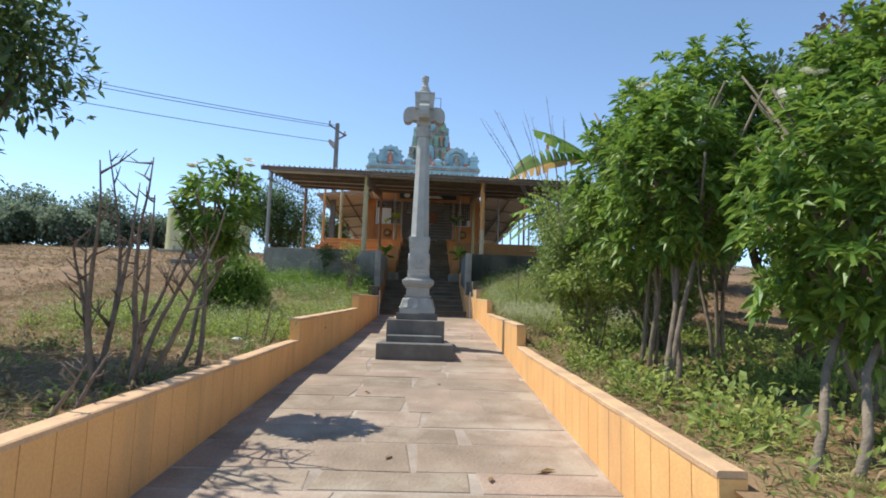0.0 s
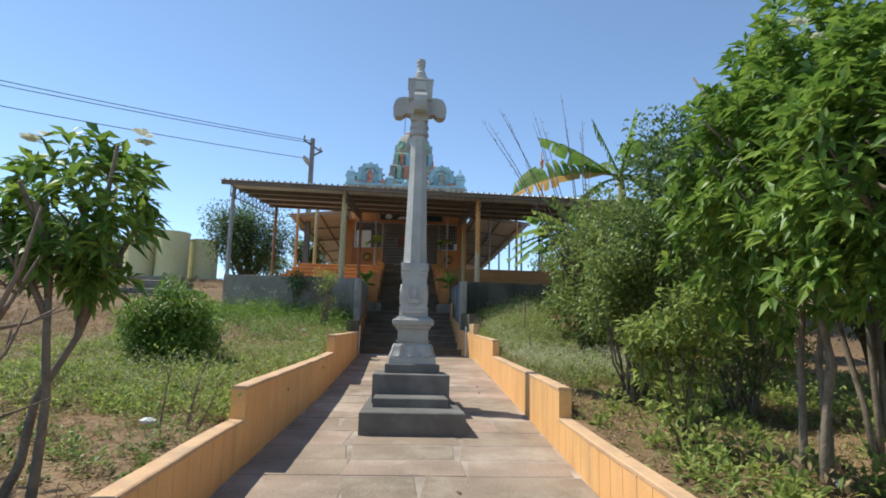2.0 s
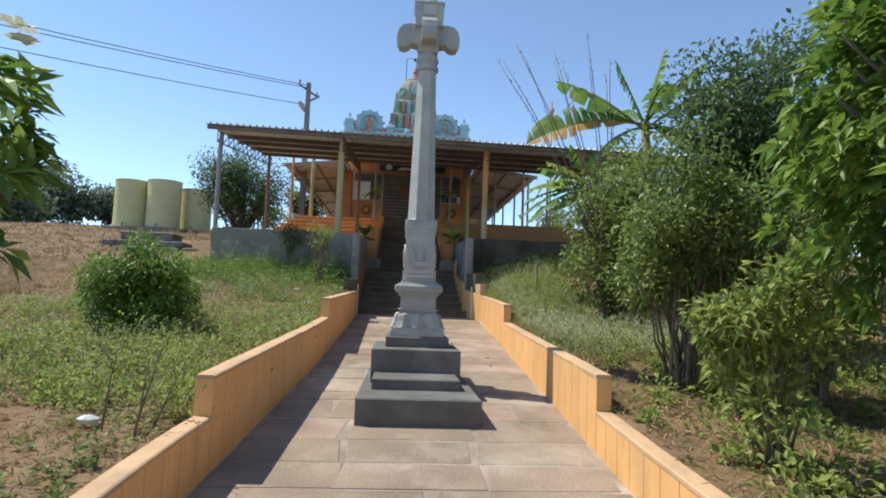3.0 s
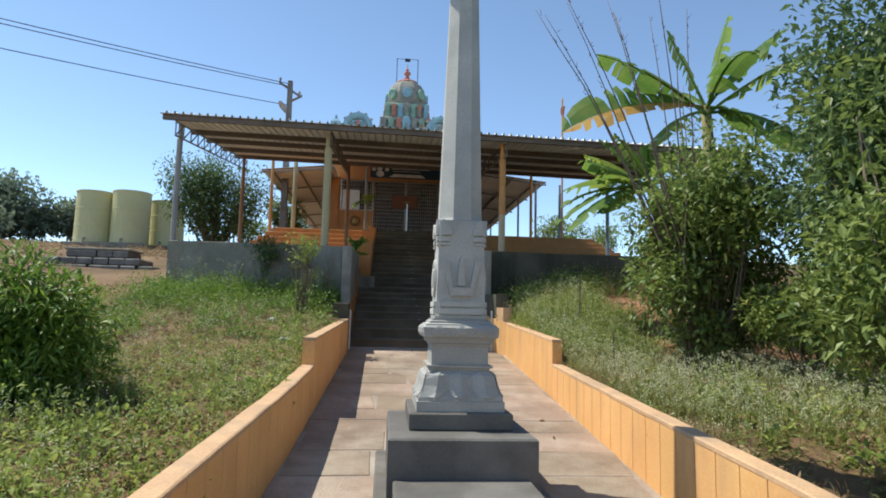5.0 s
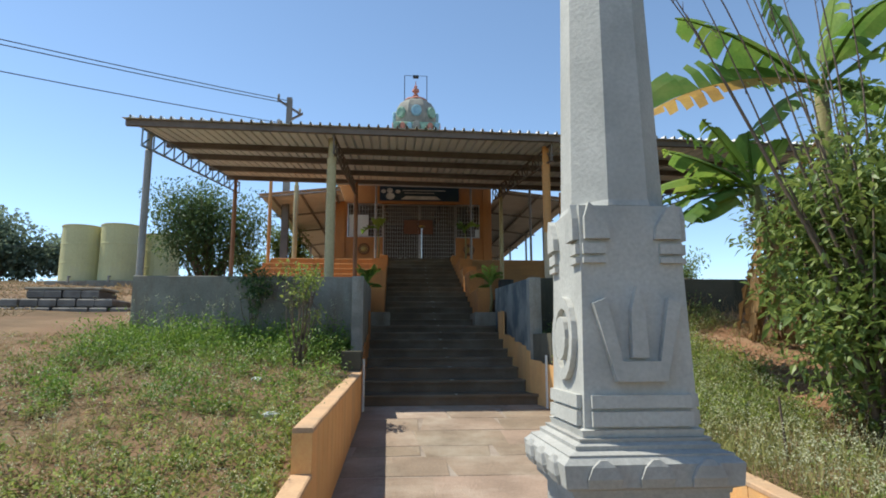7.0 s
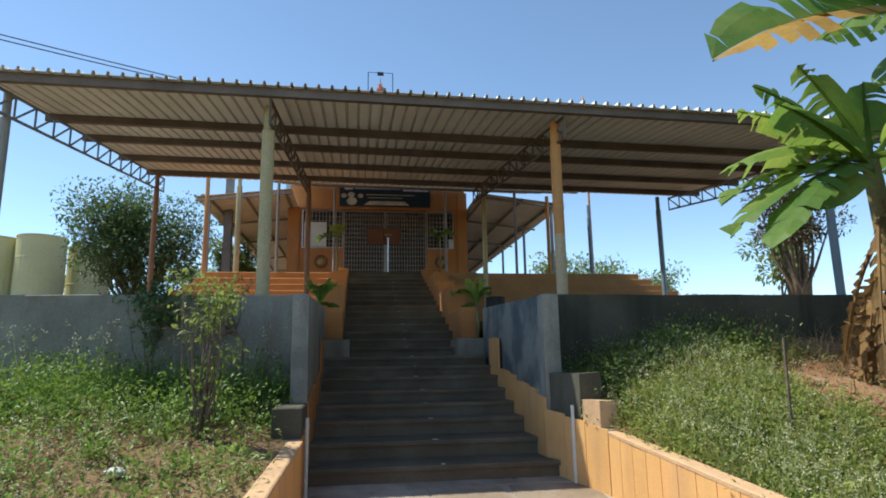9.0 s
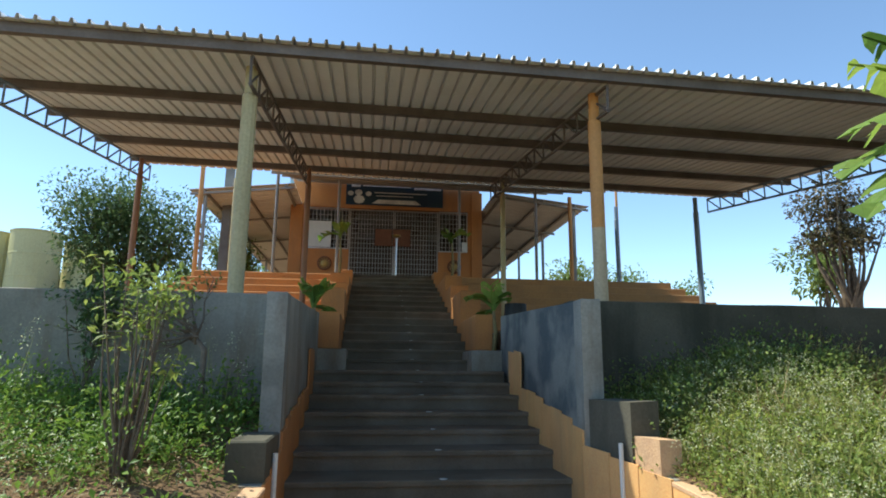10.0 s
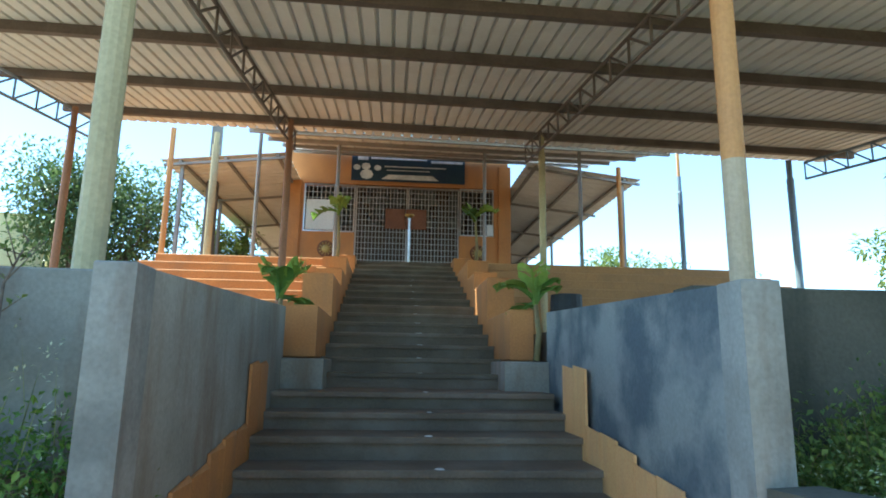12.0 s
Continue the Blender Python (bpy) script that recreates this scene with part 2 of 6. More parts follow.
# ---- mesh helpers ----
class Geo:
    def __init__(self):
        self.v, self.f = [], []

    def add(self, verts, faces):
        k = len(self.v)
        self.v.extend([tuple(map(float, p)) for p in verts])
        self.f.extend([tuple(i + k for i in f) for f in faces])
        return self

    def box(self, x0, x1, y0, y1, z0, z1, bevel=0.0):
        if bevel:
            b = min(bevel, (x1 - x0) * 0.4, (y1 - y0) * 0.4, (z1 - z0) * 0.4)
            rings = []
            for z, i in ((z0, b), (z0 + b, 0), (z1 - b, 0), (z1, b)):
                rings.append([(x0 + i, y0 + i, z), (x1 - i, y0 + i, z), (x1 - i, y1 - i, z), (x0 + i, y1 - i, z)])
            return self.loft(rings)
        return self.loft([[(x0, y0, z), (x1, y0, z), (x1, y1, z), (x0, y1, z)] for z in (z0, z1)])

    def loft(self, rings, caps=True, close=True):
        n = len(rings[0])
        verts = [p for r in rings for p in r]
        faces = []
        for a in range(len(rings) - 1):
            for i in range(n if close else n - 1):
                j = (i + 1) % n
                faces.append((a * n + i, a * n + j, (a + 1) * n + j, (a + 1) * n + i))
        if caps:
            faces.append(tuple(range(n - 1, -1, -1)))
            faces.append(tuple((len(rings) - 1) * n + i for i in range(n)))
        return self.add(verts, faces)

    def turned(self, cx, cy, profile, sides=16, turn=0.0, sx=1.0, sy=1.0):
        """A lathe: profile of (radius, z)."""
        return self.loft([[(cx + r * sx * math.cos(turn + 2 * math.pi * i / sides), cy + r * sy * math.sin(turn + 2 * math.pi * i / sides), z)
                           for i in range(sides)] for r, z in profile])

    def square(self, cx, cy, profile):
        """Stacked square mouldings: profile of (half width, z)."""
        return self.loft([[(cx - h, cy - h, z), (cx + h, cy - h, z), (cx + h, cy + h, z), (cx - h, cy + h, z)] for h, z in profile])

    def tube(self, points, radii, sides=6):
        pts = [Vector(p) for p in points]
        rings = []
        for i, p in enumerate(pts):
            d = (pts[min(i + 1, len(pts) - 1)] - pts[max(i - 1, 0)]).normalized()
            a = d.orthogonal().normalized() if i == 0 else (a - d * a.dot(d)).normalized()
            b = d.cross(a)
            r = radii[i] if isinstance(radii, (list, tuple)) else radii
            rings.append([p + a * r * math.cos(2 * math.pi * k / sides) + b * r * math.sin(2 * math.pi * k / sides) for k in range(sides)])
        return self.loft(rings)

    def mesh(self, name, material, smooth=False):
        me = bpy.data.meshes.new(name)
        me.from_pydata(self.v, [], self.f)
        me.materials.append(material)
        if smooth:
            me.shade_smooth()
        me.update()
        return me


def part(name, geo, material, parent, label="", smooth=False, kind=""):
    ob = new(name, geo.mesh(name, material, smooth))
    ob.parent = parent
    return tagged(ob, label, kind=kind)


def thing(name, label, category, at=(0, 0, 0), group="", kind=""):
    ob = new(name)
    ob.location = at
    ob.empty_display_size = 0.1
    return tagged(ob, label, category, group, kind)


def single(name, geo, material, label, category, group="", kind="", smooth=False):
    return tagged(new(name, geo.mesh(name, material, smooth)), label, category, group, kind)


# ---- the lie of the land ----
def ramp_z(y):
    return 0.19 + 0.0895 * y


LAND_Y = [-400, -60, 0, 3.3, 8.7, 13.9, 18.0, 19.5, 24, 38, 60, 100, 200, 600]
LAND_Z = [-12, -5, 0.62, 0.95, 1.28, 1.80, 2.55, 2.85, 3.45, 5.3, 7.0, 7.2, 4.0, -6.0]


def land(x, y):
    z = float(np.interp(y, LAND_Y, LAND_Z))
    away = max(0.0, abs(x) - 1.55)
    z += min(1.0, away / 1.5) * (0.09 * noise.noise((x * 0.45, y * 0.45, 0)) + 0.04 * noise.noise((x * 1.7, y * 1.7, 5)))
    if x > 1.5:
        z -= 0.02 * min(away, 6)
    else:
        z += 0.012 * min(away, 20)
    if x > 1.7 and y > 14.5:
        # bank against the dark wall
        z += 0.46 * min(1.0, (x - 1.7) / 1.1) * min(1.0, (y - 14.5) / 4.3)
    if abs(x) < 2.2 and y > 13.9:
        # the soil lies level with the coping beside the top of the low walls
        z = min(z, float(np.interp(y, [13.9, 14.2, 17.28, 18.3, 18.9], [2.2, 2.1, 2.265, 2.42, 2.9])) + max(0.0, abs(x) - 1.62) * 0.8)
    return z


xs = sorted({*np.round(np.concatenate([[-600, -350, -200, -120, -80, -60, -45, -35, -28, -23], np.arange(-20, -1.5, 0.5), [-1.49], [1.47], np.arange(1.75, 20, 0.5),
                                      [23, 28, 35, 45, 60, 80, 120, 200, 350, 600]]), 3)})
ys = sorted({*np.round(np.concatenate([[-600, -300, -150, -80, -40, -25, -15, -10, -6], np.arange(-4, 30, 0.5), np.arange(30, 60, 2), [65, 75, 90, 110, 150, 220, 350, 600]]), 3)})
def wall_w(y):
    """Inner face of the west wall."""
    return float(np.interp(y, [3, 8, 12, 17.3, 18.15], [-1.61, -1.56, -1.35, -1.235, -1.30]))


def wall_e(y):
    return float(np.interp(y, [3, 8, 12, 17.3, 18.15], [1.20, 1.235, 1.32, 1.44, 1.19]))


g = Geo()
for y in ys:
    for x in xs:
        px = wall_w(y) - 0.06 if -1.4905 < x < -1.4885 else wall_e(y) + 0.06 if 1.4685 < x < 1.4705 else x
        if px < x < -1.4 or (x < -1.5 and x > wall_w(y) - 0.06):
            px = min(px, wall_w(y) - 0.06 - 0.001 * abs(x))
        g.v.append((px, y, land(px, y)))
nx = len(xs)
for j in range(len(ys) - 1):
    for i in range(nx - 1):
        if -1.4895 < 0.5 * (xs[i] + xs[i + 1]) < 1.4695 and -40 < ys[j] < 30:
            continue
        a = j * nx + i
        g.f.append((a, a + 1, a + nx + 1, a + nx))
single("ground", g, M_SOIL, "dry brown soil sloping up beside the path", "ground", kind="structure", smooth=True)

# ---- ramp ----
g = Geo()
g.loft([[(wall_w(y) - 0.06, y, ramp_z(y) - 0.4), (wall_e(y) + 0.06, y, ramp_z(y) - 0.4), (wall_e(y) + 0.06, y, ramp_z(y) - 0.004), (wall_w(y) - 0.06, y, ramp_z(y) - 0.004)] for y in (-40, -5, 3, 8, 12, 17.3, 18.4)])
path = single("path", g, M_MORTAR, "sloping path of brown stone slabs bedded in mortar", "path", kind="structure")

# ---- low boundary walls along the ramp ----
WEST = [(3.0, 8.55, 1.06, 1.34), (8.55, 13.25, 1.605, 1.86), (13.25, 17.28, 2.13, 2.29)]
EAST = [(3.45, 9.15, 1.03, 1.325), (9.15, 14.1, 1.61, 1.845), (14.1, 17.28, 2.13, 2.29)]


def low_wall(name, inner, side, segments):
    """inner: the inner face's x along y; side: +1 where the wall's body lies to the east of it."""
    wall = thing(name, "low orange painted wall stepping up beside the path", "wall", kind="structure")

    def slab(n, m, u0, u1, y0, y1, za, zb, label="", cuts=5):
        """A piece from u0 to u1 behind the inner face; za, zb give bottom and top along y."""
        g = Geo()
        rows = []
        for k in range(cuts + 1):
            y = y0 + (y1 - y0) * k / cuts
            a, b = sorted((inner(y) + side * u0, inner(y) + side * u1))
            rows.append([(a, y, za(y)), (b, y, za(y)), (b, y, zb(y)), (a, y, zb(y))])
        g.loft(rows)
        part(n, g, m, wall, label)

    for y0, y1, z0, z1 in segments:
        top = lambda y: z0 + (z1 - z0) * (y - y0) / (y1 - y0)
        slab("wall_core", M_GROOVE, 0.012, 0.12, y0, y1, lambda y: ramp_z(y) - 0.3, lambda y: top(y) - 0.03)
        g = Geo()
        rows = []
        for k in range(25):
            y = y0 - 0.004 + (y1 - y0 + 0.004) * k / 24
            z = top(y) + 0.005 * noise.noise((y * 3, side, 0))
            w = 0.006 * noise.noise((y * 2.3, 9, side))
            a2, b2 = sorted((inner(y) - side * 0.004, inner(y) + side * 0.124))
            rows.append([(a2 + w, y, z - 0.03), (b2 + w, y, z - 0.03), (b2 + w, y, z - 0.006), (b2 + w - 0.01, y, z), (a2 + w + 0.01, y, z), (a2 + w, y, z - 0.006)])
        g.loft(rows)
        part("coping", g, M_ORANGE_TOP, wall, "weathered orange coping")
        slab("end_face", M_ORANGE, 0.0, 0.12, y0 - 0.01, y0 - 0.0005, lambda y: ramp_z(y) - 0.2, lambda y: z0 - 0.031, cuts=1)
        slab("outer_face", M_ORANGE, 0.1195, 0.124, y0, y1, lambda y: ramp_z(y) - 0.2, lambda y: top(y) - 0.031)
        count = round((y1 - y0) / 0.245)
        for k in range(count):
            p0, p1 = y0 + (y1 - y0) * k / count + 0.004, y0 + (y1 - y0) * (k + 1) / count - 0.004
            slab("wall_panel", M_ORANGE, 0.0, 0.013, p0, p1, lambda y: ramp_z(y) - 0.05, lambda y: top(y) - 0.031, cuts=1)
    return wall


low_wall("wall_west", wall_w, -1, WEST)
low_wall("wall_east", wall_e, 1, EAST)

# ---- lamp pillar ----
PX, PY = -0.115, 11.3
BY = 11.3
pillar = thing("stone_pillar", "tall carved grey granite lamp pillar on stepped plinth", "pillar", (PX, BY, 1.2))


def ppart(name, g, m, label="", smooth=False, parent=None):
    ob = part(name, g, m, parent or pillar, label, smooth)
    for v in ob.data.vertices:
        slim = float(np.interp(v.co.z, SLIM_Z, SLIM))
        v.co = Vector(((v.co.x - PX) * slim, (v.co.y - PY) * slim, float(np.interp(v.co.z, COURSES, LEVELS)) - 1.2))
    return ob


# nominal course heights of the shaft's parts, and the levels at which this worn pillar carries them
COURSES = [1.64, 1.76, 1.80, 2.07, 2.235, 2.34, 2.416, 2.60, 2.84, 2.99, 3.071, 4.80, 5.115, 5.435, 5.60, 5.955]
LEVELS = [1.64, 1.751, 1.818, 2.011, 2.215, 2.31, 2.362, 2.519, 2.774, 2.943, 3.051, 4.82, 5.081, 5.37, 5.583, 5.955]
SLIM_Z, SLIM = [1.64, 2.235, 2.25, 2.40, 2.45], [0.945, 0.945, 0.915, 0.94, 1.0]


def step(x0, x1, y0, y1, z0, z1, m, label=""):
    part("plinth_step", Geo().box(x0 - PX, x1 - PX, y0 - BY, y1 - BY, z0 - 1.2, z1 - 1.2, 0.012), m, pillar, label)


step(-0.67, 0.43, 9.7, 12.0, 0.9, 1.295, M_STONE_DARK, "dark granite step")
step(-0.555, 0.285, 10.2, 11.95, 1.0, 1.40, M_STONE_DARK)
step(-0.59, 0.335, 10.71, 11.8, 1.0, 1.64, M_STONE_DARK)
ppart("plinth_slab", Geo().box(PX - 0.36, PX + 0.36, PY - 0.36, PY + 0.36, 1.641, 1.76, 0.01), M_STONE_DARK)
ppart("base_moulding", Geo().square(PX, PY, [(0.31, 1.761), (0.31, 1.80), (0.30, 1.802), (0.30, 1.815), (0.296, 1.835), (0.276, 1.88), (0.26, 1.94), (0.25, 2.0), (0.24, 2.035), (0.222, 2.06), (0.212, 2.072), (0.215, 2.085), (0.235, 2.09), (0.235, 2.10)]),
      M_STONE)
# lotus petals along each side of the moulding
for k in range(4):
    for i in range(3):
        g = Geo()
        u = (i - 1) * 0.19
        rings = []
        for hh, zz, w in ((0.300, 1.822, 0.012), (0.298, 1.84, 0.05), (0.280, 1.88, 0.082), (0.263, 1.94, 0.09), (0.254, 2.0, 0.088), (0.246, 2.035, 0.07), (0.226, 2.06, 0.035)):
            rings.append([(u * hh / 0.3 - w, -hh - 0.002, zz), (u * hh / 0.3, -hh - 0.024, zz), (u * hh / 0.3 + w, -hh - 0.002, zz), (u * hh / 0.3, -hh + 0.01, zz)])
        g.loft(rings)
        c, s = round(math.cos(k * math.pi / 2)), round(math.sin(k * math.pi / 2))
        g.v = [(PX + x * c - y * s, PY + x * s + y * c, z) for x, y, z in g.v]
        ppart("lotus_petal", g, M_STONE)
ppart("neck_block", Geo().square(PX, PY, [(0.205, 2.101), (0.205, 2.20), (0.212, 2.205), (0.212, 2.215), (0.235, 2.222), (0.235, 2.235)]), M_STONE)
ppart("cornice", Geo().square(PX, PY, [(0.24, 2.236), (0.25, 2.25), (0.275, 2.262), (0.277, 2.33), (0.255, 2.352), (0.255, 2.36), (0.225, 2.372), (0.225, 2.39), (0.205, 2.40), (0.205, 2.415)]), M_STONE)
for k in range(4):
    c, s = round(math.cos(k * math.pi / 2)), round(math.sin(k * math.pi / 2))
    for u in (-0.16, 0.0, 0.16):
        g = Geo().loft([[(u - w, -0.277 - d, z) for w in (-a, a)] + [(u - w, -0.27, z) for w in (a, -a)] for a, d, z in ((0.05, 0.004, 2.262), (0.052, 0.014, 2.29), (0.035, 0.012, 2.325), (0.01, 0.003, 2.345))])
        g.v = [(PX + x * c - y * s, PY + x * s + y * c, z) for x, y, z in g.v]
        ppart("cornice_arch", g, M_STONE)
# square carved block
ppart("carved_block", Geo().square(PX, PY, [(0.185, 2.416), (0.185, 2.44), (0.172, 2.445), (0.160, 2.90), (0.160, 3.07)]), M_STONE_LIGHT)
for k in range(4):
    c, s = round(math.cos(k * math.pi / 2)), round(math.sin(k * math.pi / 2))

    def carved(name, quads, depth, k=k, c=c, s=s):
        """Raised shapes on one face: outlines in (u, z), proud by depth."""
        for q in quads:
            g = Geo()
            face = lambda z: -(0.172 - 0.012 * min(1, max(0, (z - 2.445) / 0.455))) if z < 2.9 else -0.160
            g.loft([[(u, face(z) + 0.004, z) for u, z in q], [(u, face(z) - depth, z) for u, z in q]])
            g.v = [(PX + x * c - y * s, PY + x * s + y * c, z) for x, y, z in g.v]
            ppart(name, g, M_STONE_LIGHT)

    carved("block_band", [[(-0.15, 2.452), (0.15, 2.452), (0.15, 2.50), (-0.15, 2.50)], [(-0.15, 2.512), (0.15, 2.512), (0.15, 2.555), (-0.15, 2.555)]], 0.016)
    carved("block_band", [[(-0.155, 2.925), (-0.085, 2.925), (-0.085, 2.94), (-0.155, 2.94)], [(0.085, 2.925), (0.155, 2.925), (0.155, 2.94), (0.085, 2.94)],
                          [(-0.155, 2.95), (-0.085, 2.95), (-0.085, 2.978), (-0.155, 2.978)], [(0.085, 2.95), (0.155, 2.95), (0.155, 2.978), (0.085, 2.978)]], 0.014)
    carved("corner_leaf", [[(-0.15, 2.99), (-0.07, 2.99), (-0.075, 3.02), (-0.11, 3.06), (-0.135, 3.075), (-0.15, 3.04)],
                           [(0.07, 2.99), (0.15, 2.99), (0.15, 3.04), (0.135, 3.075), (0.11, 3.06), (0.075, 3.02)]], 0.02)
    if k in (0, 2):
        carved("raised_mark", [[(-0.075, 2.60), (0.075, 2.60), (0.06, 2.655), (-0.055, 2.655)], [(-0.075, 2.60), (-0.055, 2.655), (-0.095, 2.83), (-0.135, 2.815)],
                               [(0.075, 2.60), (0.135, 2.815), (0.095, 2.83), (0.06, 2.655)], [(-0.026, 2.665), (0.026, 2.665), (0.02, 2.80), (0, 2.86), (-0.02, 2.80)]], 0.026)
    else:
        rim = [[(0.115 * math.cos(a), 2.72 + 0.125 * math.sin(a)), (0.115 * math.cos(a + 0.393), 2.72 + 0.125 * math.sin(a + 0.393)),
                (0.085 * math.cos(a + 0.393), 2.72 + 0.09 * math.sin(a + 0.393)), (0.085 * math.cos(a), 2.72 + 0.09 * math.sin(a))] for a in (i * math.pi / 8 for i in range(0, 16))]
        carved("disc_rim", rim, 0.018)
        carved("disc", [[(0.06 * math.cos(i * math.pi / 8), 2.72 + 0.065 * math.sin(i * math.pi / 8)) for i in range(16)]], 0.024)
# eight-sided tapering shaft
ppart("shaft", Geo().turned(PX, PY, [(0.172, 3.071), (0.165, 3.09), (0.113, 4.80)], 8, math.pi / 8), M_STONE_LIGHT)
ppart("shaft_ring", Geo().turned(PX, PY, [(0.125, 4.801), (0.135, 4.82), (0.135, 4.86), (0.12, 4.88), (0.12, 4.92), (0.132, 4.94), (0.132, 4.985), (0.118, 5.0), (0.118, 5.05)], 12), M_STONE)
ppart("capital_block", Geo().square(PX, PY, [(0.115, 5.051), (0.12, 5.12), (0.13, 5.16), (0.13, 5.36), (0.16, 5.38), (0.16, 5.45), (0.165, 5.47), (0.165, 5.60), (0.175, 5.605), (0.175, 5.625)]), M_STONE)
ppart("capital_panel", Geo().box(PX - 0.075, PX + 0.075, PY - 0.182, PY - 0.166, 5.49, 5.59, 0.005), M_STONE_LIGHT)
for k in range(4):
    c, s = round(math.cos(k * math.pi / 2)), round(math.sin(k * math.pi / 2))
    g = Geo()
    prof = [(0.125, 5.16), (0.20, 5.175), (0.235, 5.13), (0.28, 5.115), (0.335, 5.13), (0.365, 5.19), (0.367, 5.27), (0.345, 5.36), (0.30, 5.415), (0.22, 5.435), (0.125, 5.43)]
    g.loft([[(u, w, z) for u, z in prof] for w in (-0.085, -0.075, 0.075, 0.085)])
    g.v = [(PX + x * c - y * s, PY + x * s + y * c, z) for x, y, z in g.v]
    ppart("capital_bracket", g, M_STONE)
ppart("finial", Geo().turned(PX, PY, [(0.15, 5.626), (0.13, 5.66), (0.10, 5.665), (0.11, 5.69), (0.085, 5.70), (0.085, 5.73), (0.068, 5.74), (0.072, 5.77), (0.052, 5.79), (0.05, 5.86), (0.062, 5.875), (0.058, 5.90), (0.066, 5.92), (0.06, 5.955), (0.03, 5.965)], 12), M_STONE)

# ---- stairs ----
stair = thing("stairs", "long flight of dark stone steps up to the temple gate", "stairs", kind="structure")
stair.name = "stairs"
LOWER = [(17.95, 1.95), (18.45, 2.12), (18.97, 2.29), (19.41, 2.435), (19.84, 2.575), (20.26, 2.735), (20.70, 2.87), (21.10, 3.01)]
UPPER = [(21.92 + 0.44 * k, 3.16 + 0.1545 * k) for k in range(15)]
ALL = LOWER + UPPER
for k, (y, z) in enumerate(ALL):
    lower = k < len(LOWER)
    back = ALL[k + 1][0] + 0.06 if k + 1 < len(ALL) else 29.9
    x0, x1 = (-1.30, 1.16) if lower else (-1.02, 0.92)
    if k < 1:
        x0, x1 = -1.27, 1.24
    g = Geo().box(x0, x1, y + 0.025, back, z - 0.45, z - 0.045)
    part("riser", g, M_STEP, stair)
    g = Geo()
    n = 8
    wob = lambda i: 0.008 * noise.noise((i * 1.3, k * 2.1, 3))
    g.loft([[(x0 + (x1 - x0) * i / n, y + wob(i), z - 0.044), (x0 + (x1 - x0) * i / n, back, z - 0.044), (x0 + (x1 - x0) * i / n, back, z), (x0 + (x1 - x0) * i / n, y + 0.008 + wob(i), z),
             (x0 + (x1 - x0) * i / n, y + wob(i), z - 0.008)] for i in range(n + 1)])
    part("tread", g, M_STEP, stair)
part("stair_mass", Geo().loft([[(-1.02, y, 1.0), (0.92, y, 1.0), (0.92, y, z), (-1.02, y, z)] for y, z in ((18.5, 1.6), (21.9, 2.6), (28.4, 4.85), (29.9, 4.85))]), M_STEP, stair)

rng = random.Random(52)
for k, (y, z) in enumerate(ALL[:20]):
    # dabs of white rice flour left on the middle of the treads
    x = 0.02 + 0.002 * k + rng.uniform(-0.03, 0.03)
    w = rng.uniform(0.02, 0.045)
    g = Geo().loft([[(x + w * q * math.cos(a) * (1 + 0.3 * math.sin(3 * a + k)), y + 0.05 + 0.035 * q * math.sin(a), z + h) for a in (i * 0.785 for i in range(8))] for q, h in ((1, 0.0005), (0.9, 0.005))])
    part("chalk_mark", g, M_PRINT, stair, "dab of white powder")

# ---- gate walls and retaining walls ----
for name, inner, outer in (("wall_gate_west", -1.275, -1.43), ("wall_gate_east", 1.16, 1.325)):
    a, b = min(inner, outer), max(inner, outer)
    side = 1 if outer > inner else -1
    wall = thing(name, "weathered grey and blue cement side wall of the stairs", "wall", kind="structure")
    g = Geo()
    flare = 0.075 if side > 0 else -0.015
    g.loft([[(a + u, y, 1.2), (b + u, y, 1.2), (b + u, y, z), (a + u, y, z)] for y, z, u in ((18.33, 3.615, 0), (21.62, 3.77, flare))])
    part("wall_face", g, M_BLUEWALL if side > 0 else M_CEMENT, wall)
    part("end_pier", Geo().box(a - 0.004, b + 0.004, 18.14, 18.329, 1.2, 3.62, 0.006), M_PIER, wall, "pale cement end pier")
    ramp_in = 1.44 if side > 0 else -1.235
    count = 12
    for k in range(count):
        y0, y1 = 17.29 + k * 0.29 + 0.004, 17.29 + (k + 1) * 0.29 - 0.004
        top = 2.42 + (y0 - 17.29) * 0.15 + (0.02 if k % 3 else -0.01)
        if k < 3:
            top = 2.30 + 0.05 * k
        if k >= 10:
            top = 3.23
        base = float(np.interp(y0, [p[0] for p in ALL], [p[1] for p in ALL])) - 0.4
        g = Geo()
        rows = []
        for y in (y0, y1):
            x = float(np.interp(y, [17.29, 18.15], [ramp_in, inner - side * 0.022]))
            w = x + side * 0.02
            rows.append([(min(x, w), y, base), (max(x, w), y, base), (max(x, w), y, top), (min(x, w), y, top + (0.03 if y == y1 else 0))])
        g.loft(rows)
        # west dado takes the darker orange, with shade put into the colour
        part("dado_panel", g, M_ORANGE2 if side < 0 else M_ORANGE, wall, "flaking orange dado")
    g = Geo()
    g.loft([[(min(a1, b1), y, 1.2), (max(a1, b1), y, 1.2), (max(a1, b1), y, z), (min(a1, b1), y, z)] for y, a1, b1, z in ((17.29, ramp_in + side * 0.022, ramp_in + side * 0.2, 2.295), (18.135, inner, inner + side * 0.2, 2.38))])
    part("dado_core", g, M_CEMENT, wall)

